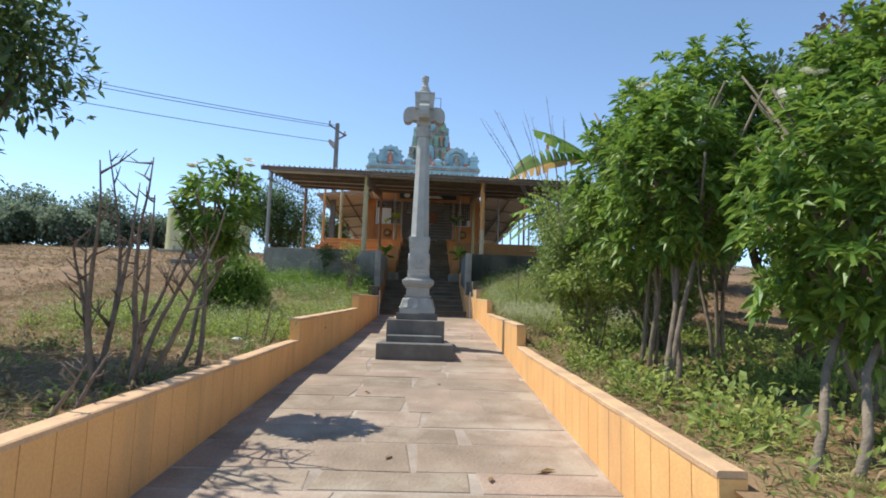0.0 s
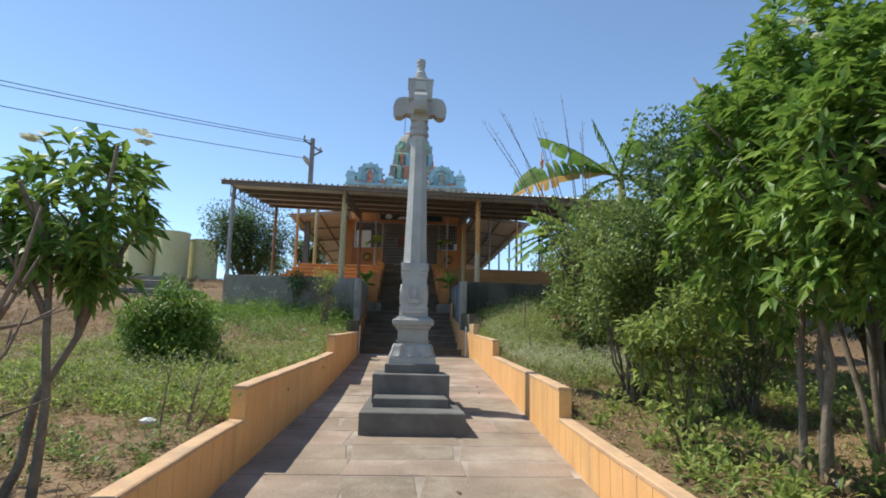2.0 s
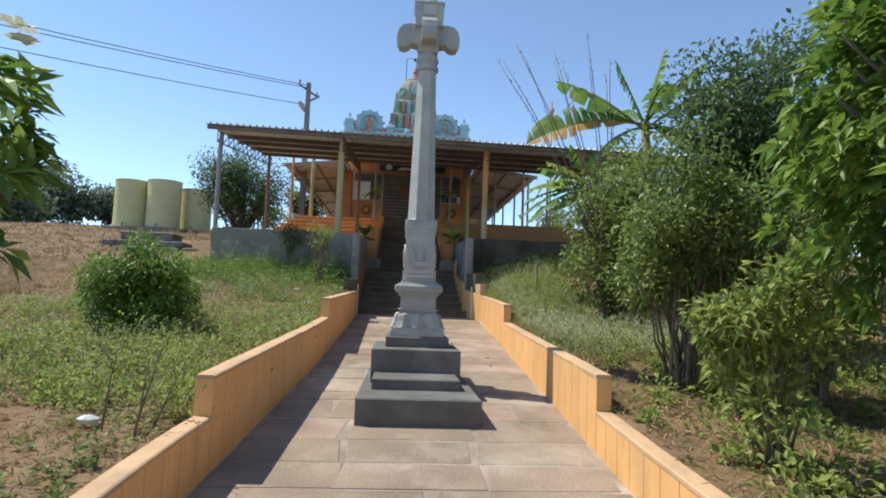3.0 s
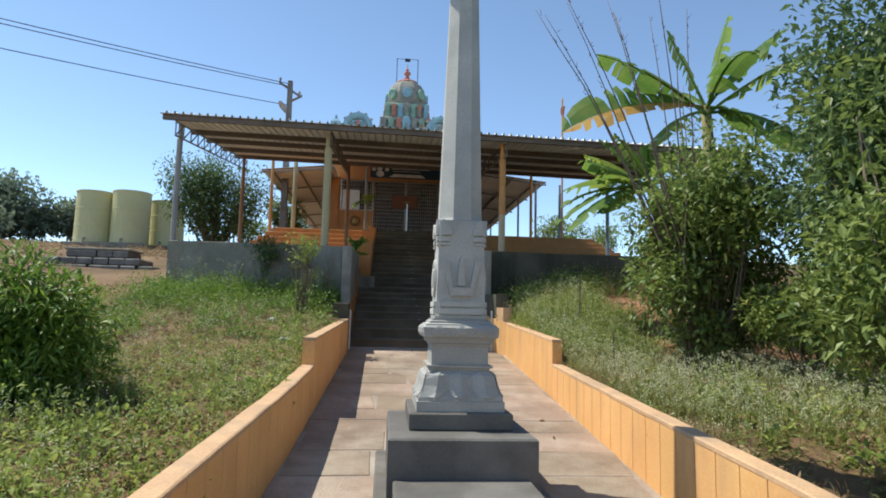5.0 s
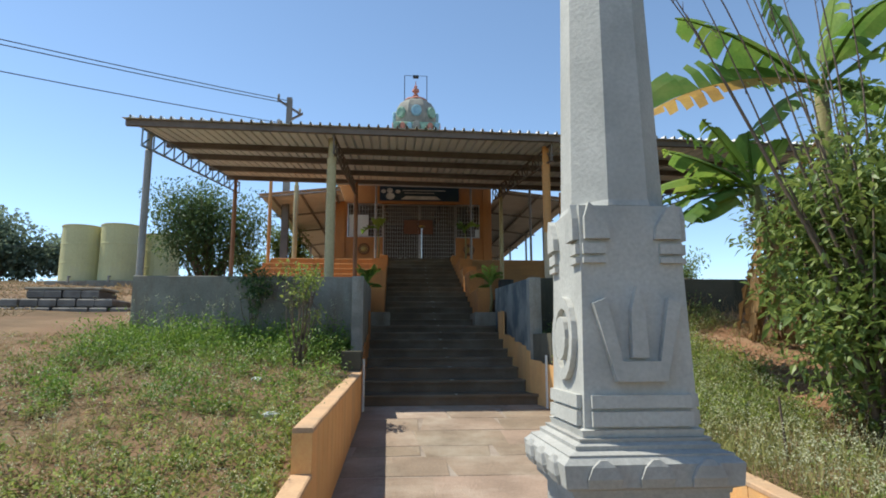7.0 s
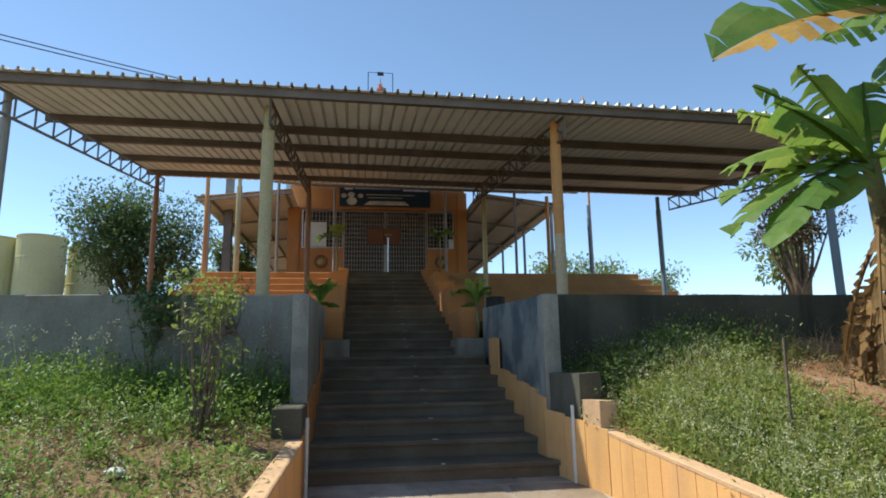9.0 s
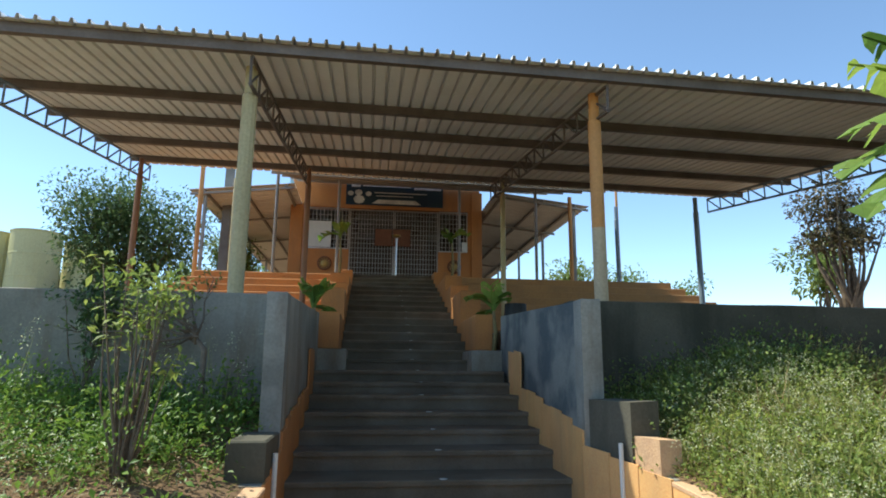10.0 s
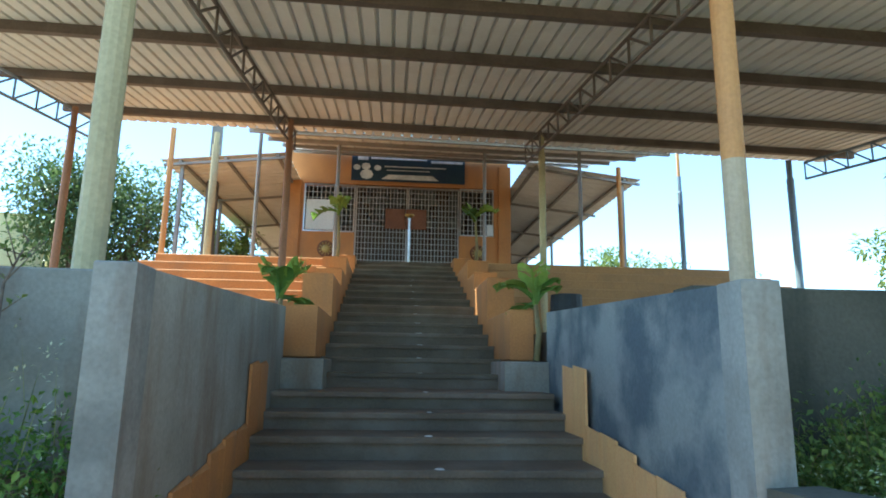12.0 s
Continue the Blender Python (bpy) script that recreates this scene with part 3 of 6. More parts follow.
# earth filling the strip between these walls and the slope
for side in (-1, 1):
    g = Geo()
    rows = []
    for k in range(12):
        y = 17.3 + k * 0.141
        u = (wall_e(y) if side > 0 else -wall_w(y)) + 0.205
        z = land(side * 1.52, y) - 0.008
        a, b = sorted((side * u, side * 1.64))
        rows.append([(a, y, 1.2), (b, y, 1.2), (b, y, z), (a, y, z)])
    g.loft(rows)
    single("soil_bank", g, M_SOIL, "brown soil filling the edge beside the gate wall", "soil", kind="structure")

# rough blocks where the ramp walls meet the gate
g = Geo()
g.loft([[(x0, y, 2.32), (x0 + 0.22, y, 2.32), (x0 + 0.22, y, 2.80), (x0, y, 2.79)] for y, x0 in ((17.66, 1.338), (17.9, 1.268), (18.13, 1.192))])
# dark cement here also paints in the roof's shade on the block
single("masonry_block", g, M_CEMENT_DARK, "dark cement block beside the gate pier, shade in its colour", "block")
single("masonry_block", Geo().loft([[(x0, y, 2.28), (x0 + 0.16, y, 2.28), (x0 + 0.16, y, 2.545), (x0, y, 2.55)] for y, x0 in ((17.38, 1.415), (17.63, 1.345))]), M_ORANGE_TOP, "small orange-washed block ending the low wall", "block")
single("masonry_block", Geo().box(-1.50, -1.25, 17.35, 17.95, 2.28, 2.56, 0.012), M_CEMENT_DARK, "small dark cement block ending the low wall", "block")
single("drain_pipe", Geo().tube([(1.275, 17.72, 1.7), (1.275, 17.72, 2.49)], 0.018, 8), M_PAPER, "thin white plastic pipe against the dado", "pipe")
single("drain_pipe", Geo().tube([(-1.225, 17.62, 1.7), (-1.225, 17.62, 2.45)], 0.018, 8), M_PAPER, "thin white plastic pipe against the dado", "pipe")

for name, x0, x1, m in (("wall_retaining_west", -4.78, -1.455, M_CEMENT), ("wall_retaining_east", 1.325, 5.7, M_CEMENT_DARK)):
    wall = thing(name, "plastered cement retaining wall of the temple terrace", "wall", kind="structure")
    g = Geo()
    n = 12
    rows = []
    for k in range(n + 1):
        x = x0 + (x1 - x0) * k / n
        z = 3.69 + 0.012 * noise.noise((x * 1.5, 3, 1))
        rows.append([(x, 18.86, 1.8), (x, 19.1, 1.8), (x, 19.1, z), (x, 18.87, z), (x, 18.86, z - 0.01)])
    g.loft(rows)
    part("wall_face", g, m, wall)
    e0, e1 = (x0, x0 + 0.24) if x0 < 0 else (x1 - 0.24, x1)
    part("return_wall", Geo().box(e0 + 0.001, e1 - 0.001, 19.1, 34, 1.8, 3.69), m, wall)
single("terrace", Geo().box(-4.54, -1.46, 19.1, 34, 2.0, 3.60), M_CEMENT, "bare cement terrace fill behind the retaining wall", "terrace", kind="structure")
single("terrace", Geo().box(1.33, 5.46, 19.1, 34, 2.0, 3.60), M_CEMENT, "bare cement terrace fill behind the retaining wall", "terrace", kind="structure")

# side piers and stepped cheeks of the upper flight
for sgn, xin, xout, lab in ((-1, -1.025, -1.40, ""), (1, 0.925, 1.27, "")):
    a, b = min(xin, xout), max(xin, xout)
    cheek = thing("stair_cheek", "stepped orange painted cheek wall beside the upper steps", "wall", group="stair cheeks", kind="structure")
    part("pedestal", Geo().box(min(xin, xout) - (0.0 if sgn < 0 else 0.12), max(xin, xout) + (0.12 if sgn < 0 else 0), 21.55, 22.4, 2.5, 3.29, 0.01), M_CEMENT, cheek, "grey cement pedestal")
    tops = [(21.9, 23.35, 3.82), (23.35, 24.6, 4.36), (24.6, 25.4, 4.62), (25.4, 27.6, 4.93), (27.6, 30.0, 5.35)]
    for y0, y1, z in tops:
        part("cheek_block", Geo().box(a, b - (0.1 if sgn > 0 and y0 < 22 else 0), y0, y1 - 0.002, 3.3 if y0 < 22 else 3.0, z, 0.012), M_ORANGE2, cheek)

# stepped orange plinth of the temple
plinth = thing("temple_plinth", "wide stepped plinth painted orange and ochre", "plinth", kind="structure")
for k in range(6):
    z1 = 4.12 + 0.17 * k
    y0 = 24.45 + 0.28 * k
    part("plinth_tier", Geo().box(-4.95 + 0.16 * k, -1.405, y0, 48, 3.3, z1, 0.012), M_ORANGE2, plinth)
    part("plinth_tier", Geo().box(1.275, 6.95 - 0.18 * k, y0, 48, 3.3, z1, 0.012), M_OCHRE, plinth)
part("plinth_top", Geo().box(-3.0, 2.7, 29.9, 48, 3.0, 5.35), M_OCHRE, plinth)

# ---- entrance canopy ----
def roof_z(y, x=0.0):
    return 5.99 + 0.125 * (y - 18.5) - 0.014 * x


def sheet(x0, x1, y0, y1, zf, pitch=0.27, depth=0.028, thick=0.004, waves=True):
    """Trapezoidal ribbed metal sheet, ribs running up the slope."""
    g = Geo()
    prof = []
    x = x0
    while x < x1 - pitch * 0.5:
        prof += [(x, 0), (x + pitch * 0.72, 0), (x + pitch * 0.78, depth), (x + pitch * 0.94, depth)]
        x += pitch
    prof.append((x, 0))
    rows = []
    for y in np.linspace(y0, y1, 5):
        rows.append([(px, y, zf(y, px) + pz) for px, pz in prof] + [(px, y, zf(y, px) + pz + thick) for px, pz in reversed(prof)])
    return g.loft(rows)


def truss(g, p, q, depth, r, bays):
    """A flat lattice girder from p to q, hanging down by depth."""
    p, q = Vector(p), Vector(q)
    d = Vector((0, 0, -depth))
    g.tube([p, q], r, 6)
    g.tube([p + d, q + d], r, 6)
    for k in range(bays):
        a, b = p.lerp(q, k / bays), p.lerp(q, (k + 1) / bays)
        g.tube([a + d, a], r * 0.7, 5)
        g.tube([a + d, b], r * 0.7, 5)
    g.tube([q + d, q], r * 0.7, 5)
    return g


canopy = thing("entrance_canopy", "steel canopy roofed with ribbed metal sheets over the stairs", "canopy")
part("roof_sheet", sheet(-4.98, 6.85, 18.48, 24.9, lambda y, x: roof_z(y, x), 0.15, 0.045), M_SHEET, canopy, "ribbed galvanised sheets browned by dust")
for y in (18.60, 20.25, 21.35, 22.75, 24.15):
    end = 0.0 if y > 19 else -0.05
    x0 = -4.95
    part("purlin", Geo().loft([[(x, y - 0.035, roof_z(y, x) - 0.105), (x, y + 0.035, roof_z(y, x) - 0.105), (x, y + 0.035, roof_z(y, x) - 0.004), (x, y - 0.035, roof_z(y, x) - 0.004)] for x in (x0, 6.8)]), M_STEEL, canopy)
for x in (-4.72, -1.80, 1.70, 6.25):
    g = truss(Geo(), (x, 18.65, roof_z(18.65, x) - 0.125), (x, 24.5, roof_z(24.5, x) - 0.125), 0.27, 0.02, 13)
    part("truss", g, M_SLATE if x in (-4.72, 6.25) else M_STEEL, canopy)
for x, y, base, m, r in ((-4.74, 18.98, 3.685, M_STEELGREY, 0.055), (-1.86, 18.98, 3.685, M_POSTYELLOW, 0.075), (1.68, 18.98, 3.685, M_POSTORANGE, 0.068), (5.45, 18.98, 3.685, M_SLATE, 0.055),
                         (-4.66, 23.9, 3.55, M_POSTBROWN, 0.05), (-1.77, 23.9, 3.55, M_POSTBROWN, 0.05), (1.80, 23.9, 3.55, M_POSTYELLOW, 0.05), (5.98, 24.5, 3.55, M_SLATE, 0.055), (5.0, 26.2, 4.9, M_SLATE, 0.045)):
    g = Geo().turned(x, y, [(r, base), (r, roof_z(y, x) - 0.42), (r * 0.8, roof_z(y, x) - 0.40), (r * 0.8, roof_z(y, x) - 0.11)], 12)
    if m is M_POSTORANGE:
        # painted cream below and orange above
        part("post", Geo().turned(x, y, [(r, base), (r, 4.45)], 16), M_POSTCREAM, canopy, "lower cream half of a post")
        g = Geo().turned(x, y, [(r, 4.45), (r, roof_z(y, x) - 0.42), (r * 0.8, roof_z(y, x) - 0.40), (r * 0.8, roof_z(y, x) - 0.11)], 16)
    part("post", g, m, canopy, smooth=False)

# second canopy between the entrance canopy and the temple front
def roof2_z(y, x=0.0):
    return 6.86 + 0.28 * (y - 25.0) - 0.012 * x


mid = thing("front_canopy", "ribbed metal sheet awning before the temple front", "canopy")
part("roof_sheet", sheet(-2.6, 4.3, 25.05, 29.85, lambda y, x: roof2_z(y, x), 0.25, 0.03), M_SHEET, mid)
for y in (25.2, 26.6, 28.0, 29.4):
    part("purlin", Geo().loft([[(x, y - 0.03, roof2_z(y, x) - 0.07), (x, y + 0.03, roof2_z(y, x) - 0.07), (x, y + 0.03, roof2_z(y, x) - 0.004), (x, y - 0.03, roof2_z(y, x) - 0.004)] for x in (-2.65, 4.35)]), M_STEELGREY, mid)
for x, y, base in ((-1.38, 27.0, 4.935), (1.45, 27.0, 5.14), (-2.62, 25.9, 4.97), (3.0, 25.9, 4.97)):
    part("post", Geo().turned(x, y, [(0.035, base), (0.035, roof2_z(y, x) - 0.02)], 10), M_STEELGREY, mid)

# low side roofs along both flanks of the temple
for sgn in (-1, 1):
    side_roof = thing("side_canopy", "lean-to metal sheet roof along the temple flank", "canopy", group="side canopies")
    out, inn = (-5.05, -2.55) if sgn < 0 else (5.05, 2.55)
    lo, hi = min(out, inn), max(out, inn)
    zf = lambda y, x: 7.28 + 0.11 * (5.05 - abs(x))
    prof = []
    for k in range(72):
        y = 28.0 + k * 0.25
        prof += [(y, 0), (y + 0.18, 0), (y + 0.2, 0.025), (y + 0.235, 0.025)]
    prof.append((46.0, 0))
    g = Geo().loft([[(x, py, zf(0, x) + pz) for py, pz in prof] + [(x, py, zf(0, x) + pz + 0.004) for py, pz in reversed(prof)] for x in (lo, hi)])
    part("roof_sheet", g, M_SHEET, side_roof)
    for x in (out + (0.35 if sgn < 0 else -0.35), (out + inn) / 2, inn + (-0.2 if sgn < 0 else 0.2)):
        part("purlin", Geo().box(x - 0.03, x + 0.03, 28.05, 45.9, zf(0, x) - 0.06, zf(0, x) - 0.004), M_STEELGREY, side_roof)
    for y in (28.1, 31, 34, 37.5, 41, 45):
        g = Geo().loft([[(x, yy, zf(0, x) - 0.11 + dz) for yy, dz in ((y - 0.03, 0), (y + 0.03, 0), (y + 0.03, 0.05), (y - 0.03, 0.05))] for x in (lo + 0.02, hi)])
        part("rafter", g, M_STEELGREY, side_roof)
        x = out + (0.35 if sgn < 0 else -0.35)
        part("post", Geo().box(x - 0.035, x + 0.035, y + 0.1, y + 0.17, 4.965, zf(0, x) - 0.062), M_STEELGREY, side_roof)
single("pipe_post", Geo().turned(-3.75, 27.2, [(0.07, 4.96), (0.07, 7.35), (0.05, 7.36), (0.05, 7.6)], 12), M_POSTYELLOW, "grey-yellow round pipe post on the plinth", "post")
single("pipe_post", Geo().turned(-4.42, 26.8, [(0.05, 4.96), (0.05, 7.5)], 12), M_POSTORANGE, "thin orange round pipe post on the plinth", "post")
single("pipe_post", Geo().turned(4.35, 27.5, [(0.05, 4.96), (0.05, 7.35)], 12), M_POSTORANGE, "thin orange round pipe post on the plinth", "post")

# ---- temple front ----
temple = thing("temple_front", "orange painted temple front with barred gate and banner", "building", kind="structure")
FY = 30.0
part("front_wall", Geo().box(-2.8, -2.45, FY, FY + 0.3, 5.35, 8.3), M_ORANGE2, temple)
part("front_wall", Geo().box(2.15, 2.5, FY, FY + 0.3, 5.35, 8.3), M_ORANGE2, temple)
part("front_wall", Geo().box(-2.45, -1.22, FY, FY + 0.3, 5.35, 6.32), M_ORANGE2, temple)
part("front_wall", Geo().box(1.30, 2.15, FY, FY + 0.3, 5.35, 6.32), M_ORANGE2, temple)
part("front_wall", Geo().box(-2.45, 2.15, FY, FY + 0.3, 7.52, 8.3), M_ORANGE2, temple)
part("cornice", Geo().box(-2.86, 2.56, FY - 0.06, FY + 0.36, 8.301, 8.40, 0.01), M_ORANGE2, temple)
part("pilaster", Geo().box(-2.86, -2.52, FY - 0.05, FY - 0.001, 5.35, 7.6, 0.01), M_ORANGE2, temple)
part("pilaster", Geo().box(2.26, 2.56, FY - 0.05, FY - 0.001, 5.35, 8.1, 0.01), M_ORANGE2, temple)
part("band", Geo().box(-2.5, -1.2, FY - 0.03, FY - 0.001, 7.5, 7.56, 0.006), M_ORANGE2, temple)
# hall walls and columns have the interior's shade in their colour
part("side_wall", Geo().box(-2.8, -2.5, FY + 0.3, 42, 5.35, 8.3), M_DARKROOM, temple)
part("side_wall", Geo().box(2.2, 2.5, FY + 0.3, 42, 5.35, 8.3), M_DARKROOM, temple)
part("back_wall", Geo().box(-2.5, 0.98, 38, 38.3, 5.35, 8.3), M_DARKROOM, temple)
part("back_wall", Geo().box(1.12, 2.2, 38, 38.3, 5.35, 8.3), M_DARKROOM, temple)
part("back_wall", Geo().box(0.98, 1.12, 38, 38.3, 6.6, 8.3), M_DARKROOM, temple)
part("hall_roof", Geo().box(-2.86, 2.56, FY + 0.37, 42, 8.301, 8.5), M_CEMENT, temple)
single("hall_floor", Geo().box(-2.5, 2.2, FY + 0.0, 42, 5.351, 5.40), M_STEP, "dark stone floor of the temple hall", "floor", kind="structure")
for x in (-1.3, 1.1):
    for y in (32.5, 35.0):
        single("hall_column", Geo().square(x, y, [(0.2, 5.401), (0.2, 5.6), (0.14, 5.62), (0.14, 7.9), (0.22, 8.0), (0.22, 8.299)]), M_DARKROOM, "carved stone column inside the hall, shade in its colour", "column", group="hall columns")


def grille(name, x0, x1, z0, z1, step, label, y=FY + 0.1, cross=0.14):
    gate = thing(name, label, "grille", (x0, y, z0))
    def gp(n, g, m=M_STAINLESS):
        ob = part(n, g, m, gate)
        for v in ob.data.vertices:
            v.co -= Vector((x0, y, z0))
    gp("frame", Geo().box(x0, x1, y - 0.02, y + 0.02, z1 - 0.04, z1, 0.003))
    gp("frame", Geo().box(x0, x1, y - 0.02, y + 0.02, z0, z0 + 0.04, 0.003))
    gp("stile", Geo().box(x0, x0 + 0.035, y - 0.02, y + 0.02, z0 + 0.04, z1 - 0.04))
    gp("stile", Geo().box(x1 - 0.035, x1, y - 0.02, y + 0.02, z0 + 0.04, z1 - 0.04))
    n = round((x1 - x0) / step)
    for k in range(1, n):
        x = x0 + (x1 - x0) * k / n
        gp("bar", Geo().box(x - 0.007, x + 0.007, y - 0.007, y + 0.007, z0 + 0.04, z1 - 0.04), M_GRILLE)
    z = z0 + cross
    while z < z1 - 0.06:
        gp("rail", Geo().box(x0 + 0.035, x1 - 0.035, y - 0.016, y - 0.008, z - 0.006, z + 0.006), M_GRILLE)
        z += cross
    return gate


grille("gate_leaf", -1.22, 0.035, 5.40, 7.51, 0.085, "closed steel bar gate leaf in the temple doorway")
grille("gate_leaf", 0.045, 1.30, 5.40, 7.51, 0.085, "closed steel bar gate leaf in the temple doorway")
grille("window_grille", -2.45, -1.23, 6.32, 7.515, 0.10, "barred window opening beside the gate", FY + 0.05)
grille("window_grille", 1.31, 2.15, 6.32, 7.515, 0.10, "barred window opening beside the gate", FY + 0.05)
single("notice_board", Geo().box(-2.38, -1.72, FY - 0.02, FY + 0.02, 6.36, 7.1, 0.004), M_PAPER, "pale printed notice hung on the window grille", "notice")
single("notice_board", Geo().box(1.98, 2.13, FY - 0.02, FY + 0.02, 6.34, 6.62, 0.004), M_PAPER, "pale printed notice hung on the window grille", "notice")
board = thing("name_board", "pair of plain brown boards wired to the gate", "board", (0, FY + 0.05, 6.4))
for x0, x1 in ((-0.50, -0.015), (0.0, 0.50)):
    ob = part("panel", Geo().box(x0, x1, -0.01, 0.015, 0.05, 0.55, 0.004), M_BOARD, board)

banner = thing("banner", "dark blue printed cloth banner hung over the gate", "banner", (0, FY - 0.02, 7.6))
bp = lambda n, g, m, l="": part(n, g, m, banner, l)
g = Geo()
rows = []
for k in range(13):
    x = -1.35 + 2.77 * k / 12
    yy = -0.04 + 0.012 * math.sin(k * 1.7)
    rows.append([(x, yy, 0.0), (x, yy + 0.008, 0.0), (x, yy + 0.008, 0.66), (x, yy, 0.66)])
g.loft(rows)
bp("cloth", g, M_BANNER)
for x0, x1, z0, z1 in ((-1.2, -0.95, 0.52, 0.62), (-0.88, 0.48, 0.55, 0.60), (0.58, 1.36, 0.50, 0.56), (-0.55, 0.95, 0.36, 0.385), (-0.5, 0.55, 0.27, 0.29)):
    bp("print_bar", Geo().box(x0, x1, -0.058, -0.053, z0, z1), M_PRINT)
g = Geo().loft([[(-0.62, w, 0.05), (0.78, w, 0.05), (0.62, w, 0.17), (-0.45, w, 0.17)] for w in (-0.058, -0.053)])
bp("print_panel", g, M_PRINT)
for cx, cz, r in ((-1.22, 0.33, 0.09), (-1.0, 0.36, 0.11), (-0.72, 0.33, 0.09), (-0.98, 0.16, 0.16)):
    bp("print_shape", Geo().loft([[(cx + r * math.cos(i * 0.785), w, cz + r * 0.8 * math.sin(i * 0.785)) for i in range(8)] for w in (-0.058, -0.053)]), M_PRINT)

for x in (-1.87, 1.76):
    em = thing("round_emblem", "round carved emblem in brown and brass on the wall", "emblem", (x, FY - 0.01, 5.9), group="round emblems")
    for n, prof, m in (("ring", [(0.19, 0), (0.2, 0.02), (0.18, 0.05), (0.14, 0.05), (0.13, 0.02)], M_BOARD), ("centre", [(0.1, 0), (0.09, 0.05), (0.04, 0.06)], M_BRASS)):
        g = Geo().turned(0, 0, prof, 20)
        g.v = [(a, -c, b) for a, b, c in g.v]
        part(n, g, m, em)
    for k in range(12):
        a = k * math.pi / 6
        g = Geo().box(0.10, 0.16, -0.012, 0.012, 0.05, 0.062)
        g.v = [(p * math.cos(a) - q * math.sin(a), -r, p * math.sin(a) + q * math.cos(a)) for p, q, r in g.v]
        part("ray", g, M_BRASS, em)

rail = thing("centre_post", "slim steel post and lamp stand before the gate", "post", (0.05, 28.6, 5.32))
part("pole", Geo().turned(0, 0, [(0.06, 0.001), (0.06, 0.02), (0.022, 0.03), (0.022, 1.0), (0.03, 1.02), (0.03, 1.05)], 10), M_STAINLESS, rail)
part("cup", Geo().turned(0, 0, [(0.03, 1.051), (0.10, 1.10), (0.11, 1.13), (0.02, 1.135)], 12), M_BRASS, rail)
for x in (-0.62, -0.42, 0.30, 0.50):
    single("brass_vessel", Geo().turned(x, 31.2, [(0.05, 5.401), (0.08, 5.44), (0.03, 5.5), (0.05, 5.58), (0.09, 5.66), (0.04, 5.72), (0.05, 5.78)], 12), M_STAINLESS, "polished steel lamp vessel on the hall floor", "vessel", group="hall vessels")

# ---- tower ----
tower = thing("temple_tower", "small tiered temple tower painted in faded pastel colours", "tower", (0.1, 36.1, 8.5), kind="structure")
def tp(n, g, m, l=""):
    ob = part(n, g, m, tower, l)
    for v in ob.data.vertices:
        v.co -= Vector((0.1, 36.1, 8.5))
    return ob


TX, TY = 0.1, 36.1
tp("tower_base", Geo().square(TX, TY, [(1.75, 8.5), (1.75, 9.7), (1.85, 9.75), (1.85, 9.9), (1.6, 9.95)]), M_BLUE)
half, z = 1.5, 9.951
rng = random.Random(4)
for k, (h, m) in enumerate(((0.95, M_CREAM), (0.85, M_PINK), (0.75, M_CREAM))):
    tp("tier_body", Geo().square(TX, TY, [(half * 0.9, z), (half * 0.86, z + h * 0.72), (half * 0.98, z + h * 0.76), (half * 1.0, z + h * 0.88), (half * 0.9, z + h * 0.95), (half * 0.86, z + h)]), (M_BLUE, M_CREAM, M_GREEN)[k])
    for s in range(4):
        c, sn = round(math.cos(s * math.pi / 2)), round(math.sin(s * math.pi / 2))
        for i in range(-3, 4):
            u = i * half * 0.29
            g = Geo()
            w = half * (0.10 if i else 0.15)
            g.box(u - w, u + w, -half * 0.98, -half * 0.85, z + 0.02, z + h * 0.66, 0.02)
            g.loft([[(u + w * 1.2 * r * math.cos(a), -half * 0.93 + d, z + h * 0.72 + w * 1.5 * r * math.sin(a)) for a in (j * math.pi / 4 for j in range(8))] for r, d in ((1, 0.08), (1, -0.06), (0.7, -0.09))])
            g.v = [(TX + x * c - y * sn, TY + x * sn + y * c, q) for x, y, q in g.v]
            tp("niche", g, (M_PINK, M_BLUE, M_CREAM, M_GREEN)[(i + k + s) % 4])
            if i % 2 == 0:
                g = Geo().turned(u, -half * 1.01, [(0.05, z + 0.03), (0.075, z + h * 0.25), (0.05, z + h * 0.42), (0.06, z + h * 0.5), (0.03, z + h * 0.6)], 8)
                g.v = [(TX + x * c - y * sn, TY + x * sn + y * c, q) for x, y, q in g.v]
                tp("niche_figurine", g, (M_PINK, M_CREAM, M_GREEN)[(i + k) % 3])
    z += h + 0.001
    half *= 0.84
tp("dome", Geo().turned(TX, TY, [(0.98, z), (1.03, z + 0.08), (0.95, z + 0.12), (0.99, z + 0.3), (1.0, z + 0.55), (0.92, z + 0.85), (0.76, z + 1.12), (0.5, z + 1.32), (0.44, z + 1.36)], 8, math.pi / 8), M_CREAM)
for s in range(8):
    a = s * math.pi / 4
    g = Geo()
    g.loft([[(0.24 * r * math.cos(q), -1.0 + d, z + 0.52 + 0.26 * r * math.sin(q)) for q in (j * math.pi / 5 for j in range(10))] for r, d in ((1, 0.2), (1, -0.03), (0.75, -0.06), (0.6, -0.02))])
    g.v = [(TX + x * math.cos(a) - y * math.sin(a), TY + x * math.sin(a) + y * math.cos(a), q) for x, y, q in g.v]
    tp("dome_arch", g, (M_BLUE, M_GREEN)[s % 2])
tp("lotus_cap", Geo().turned(TX, TY, [(0.55, z + 1.30), (0.5, z + 1.38), (0.32, z + 1.46), (0.2, z + 1.52), (0.1, z + 1.55)], 16), M_PINK)
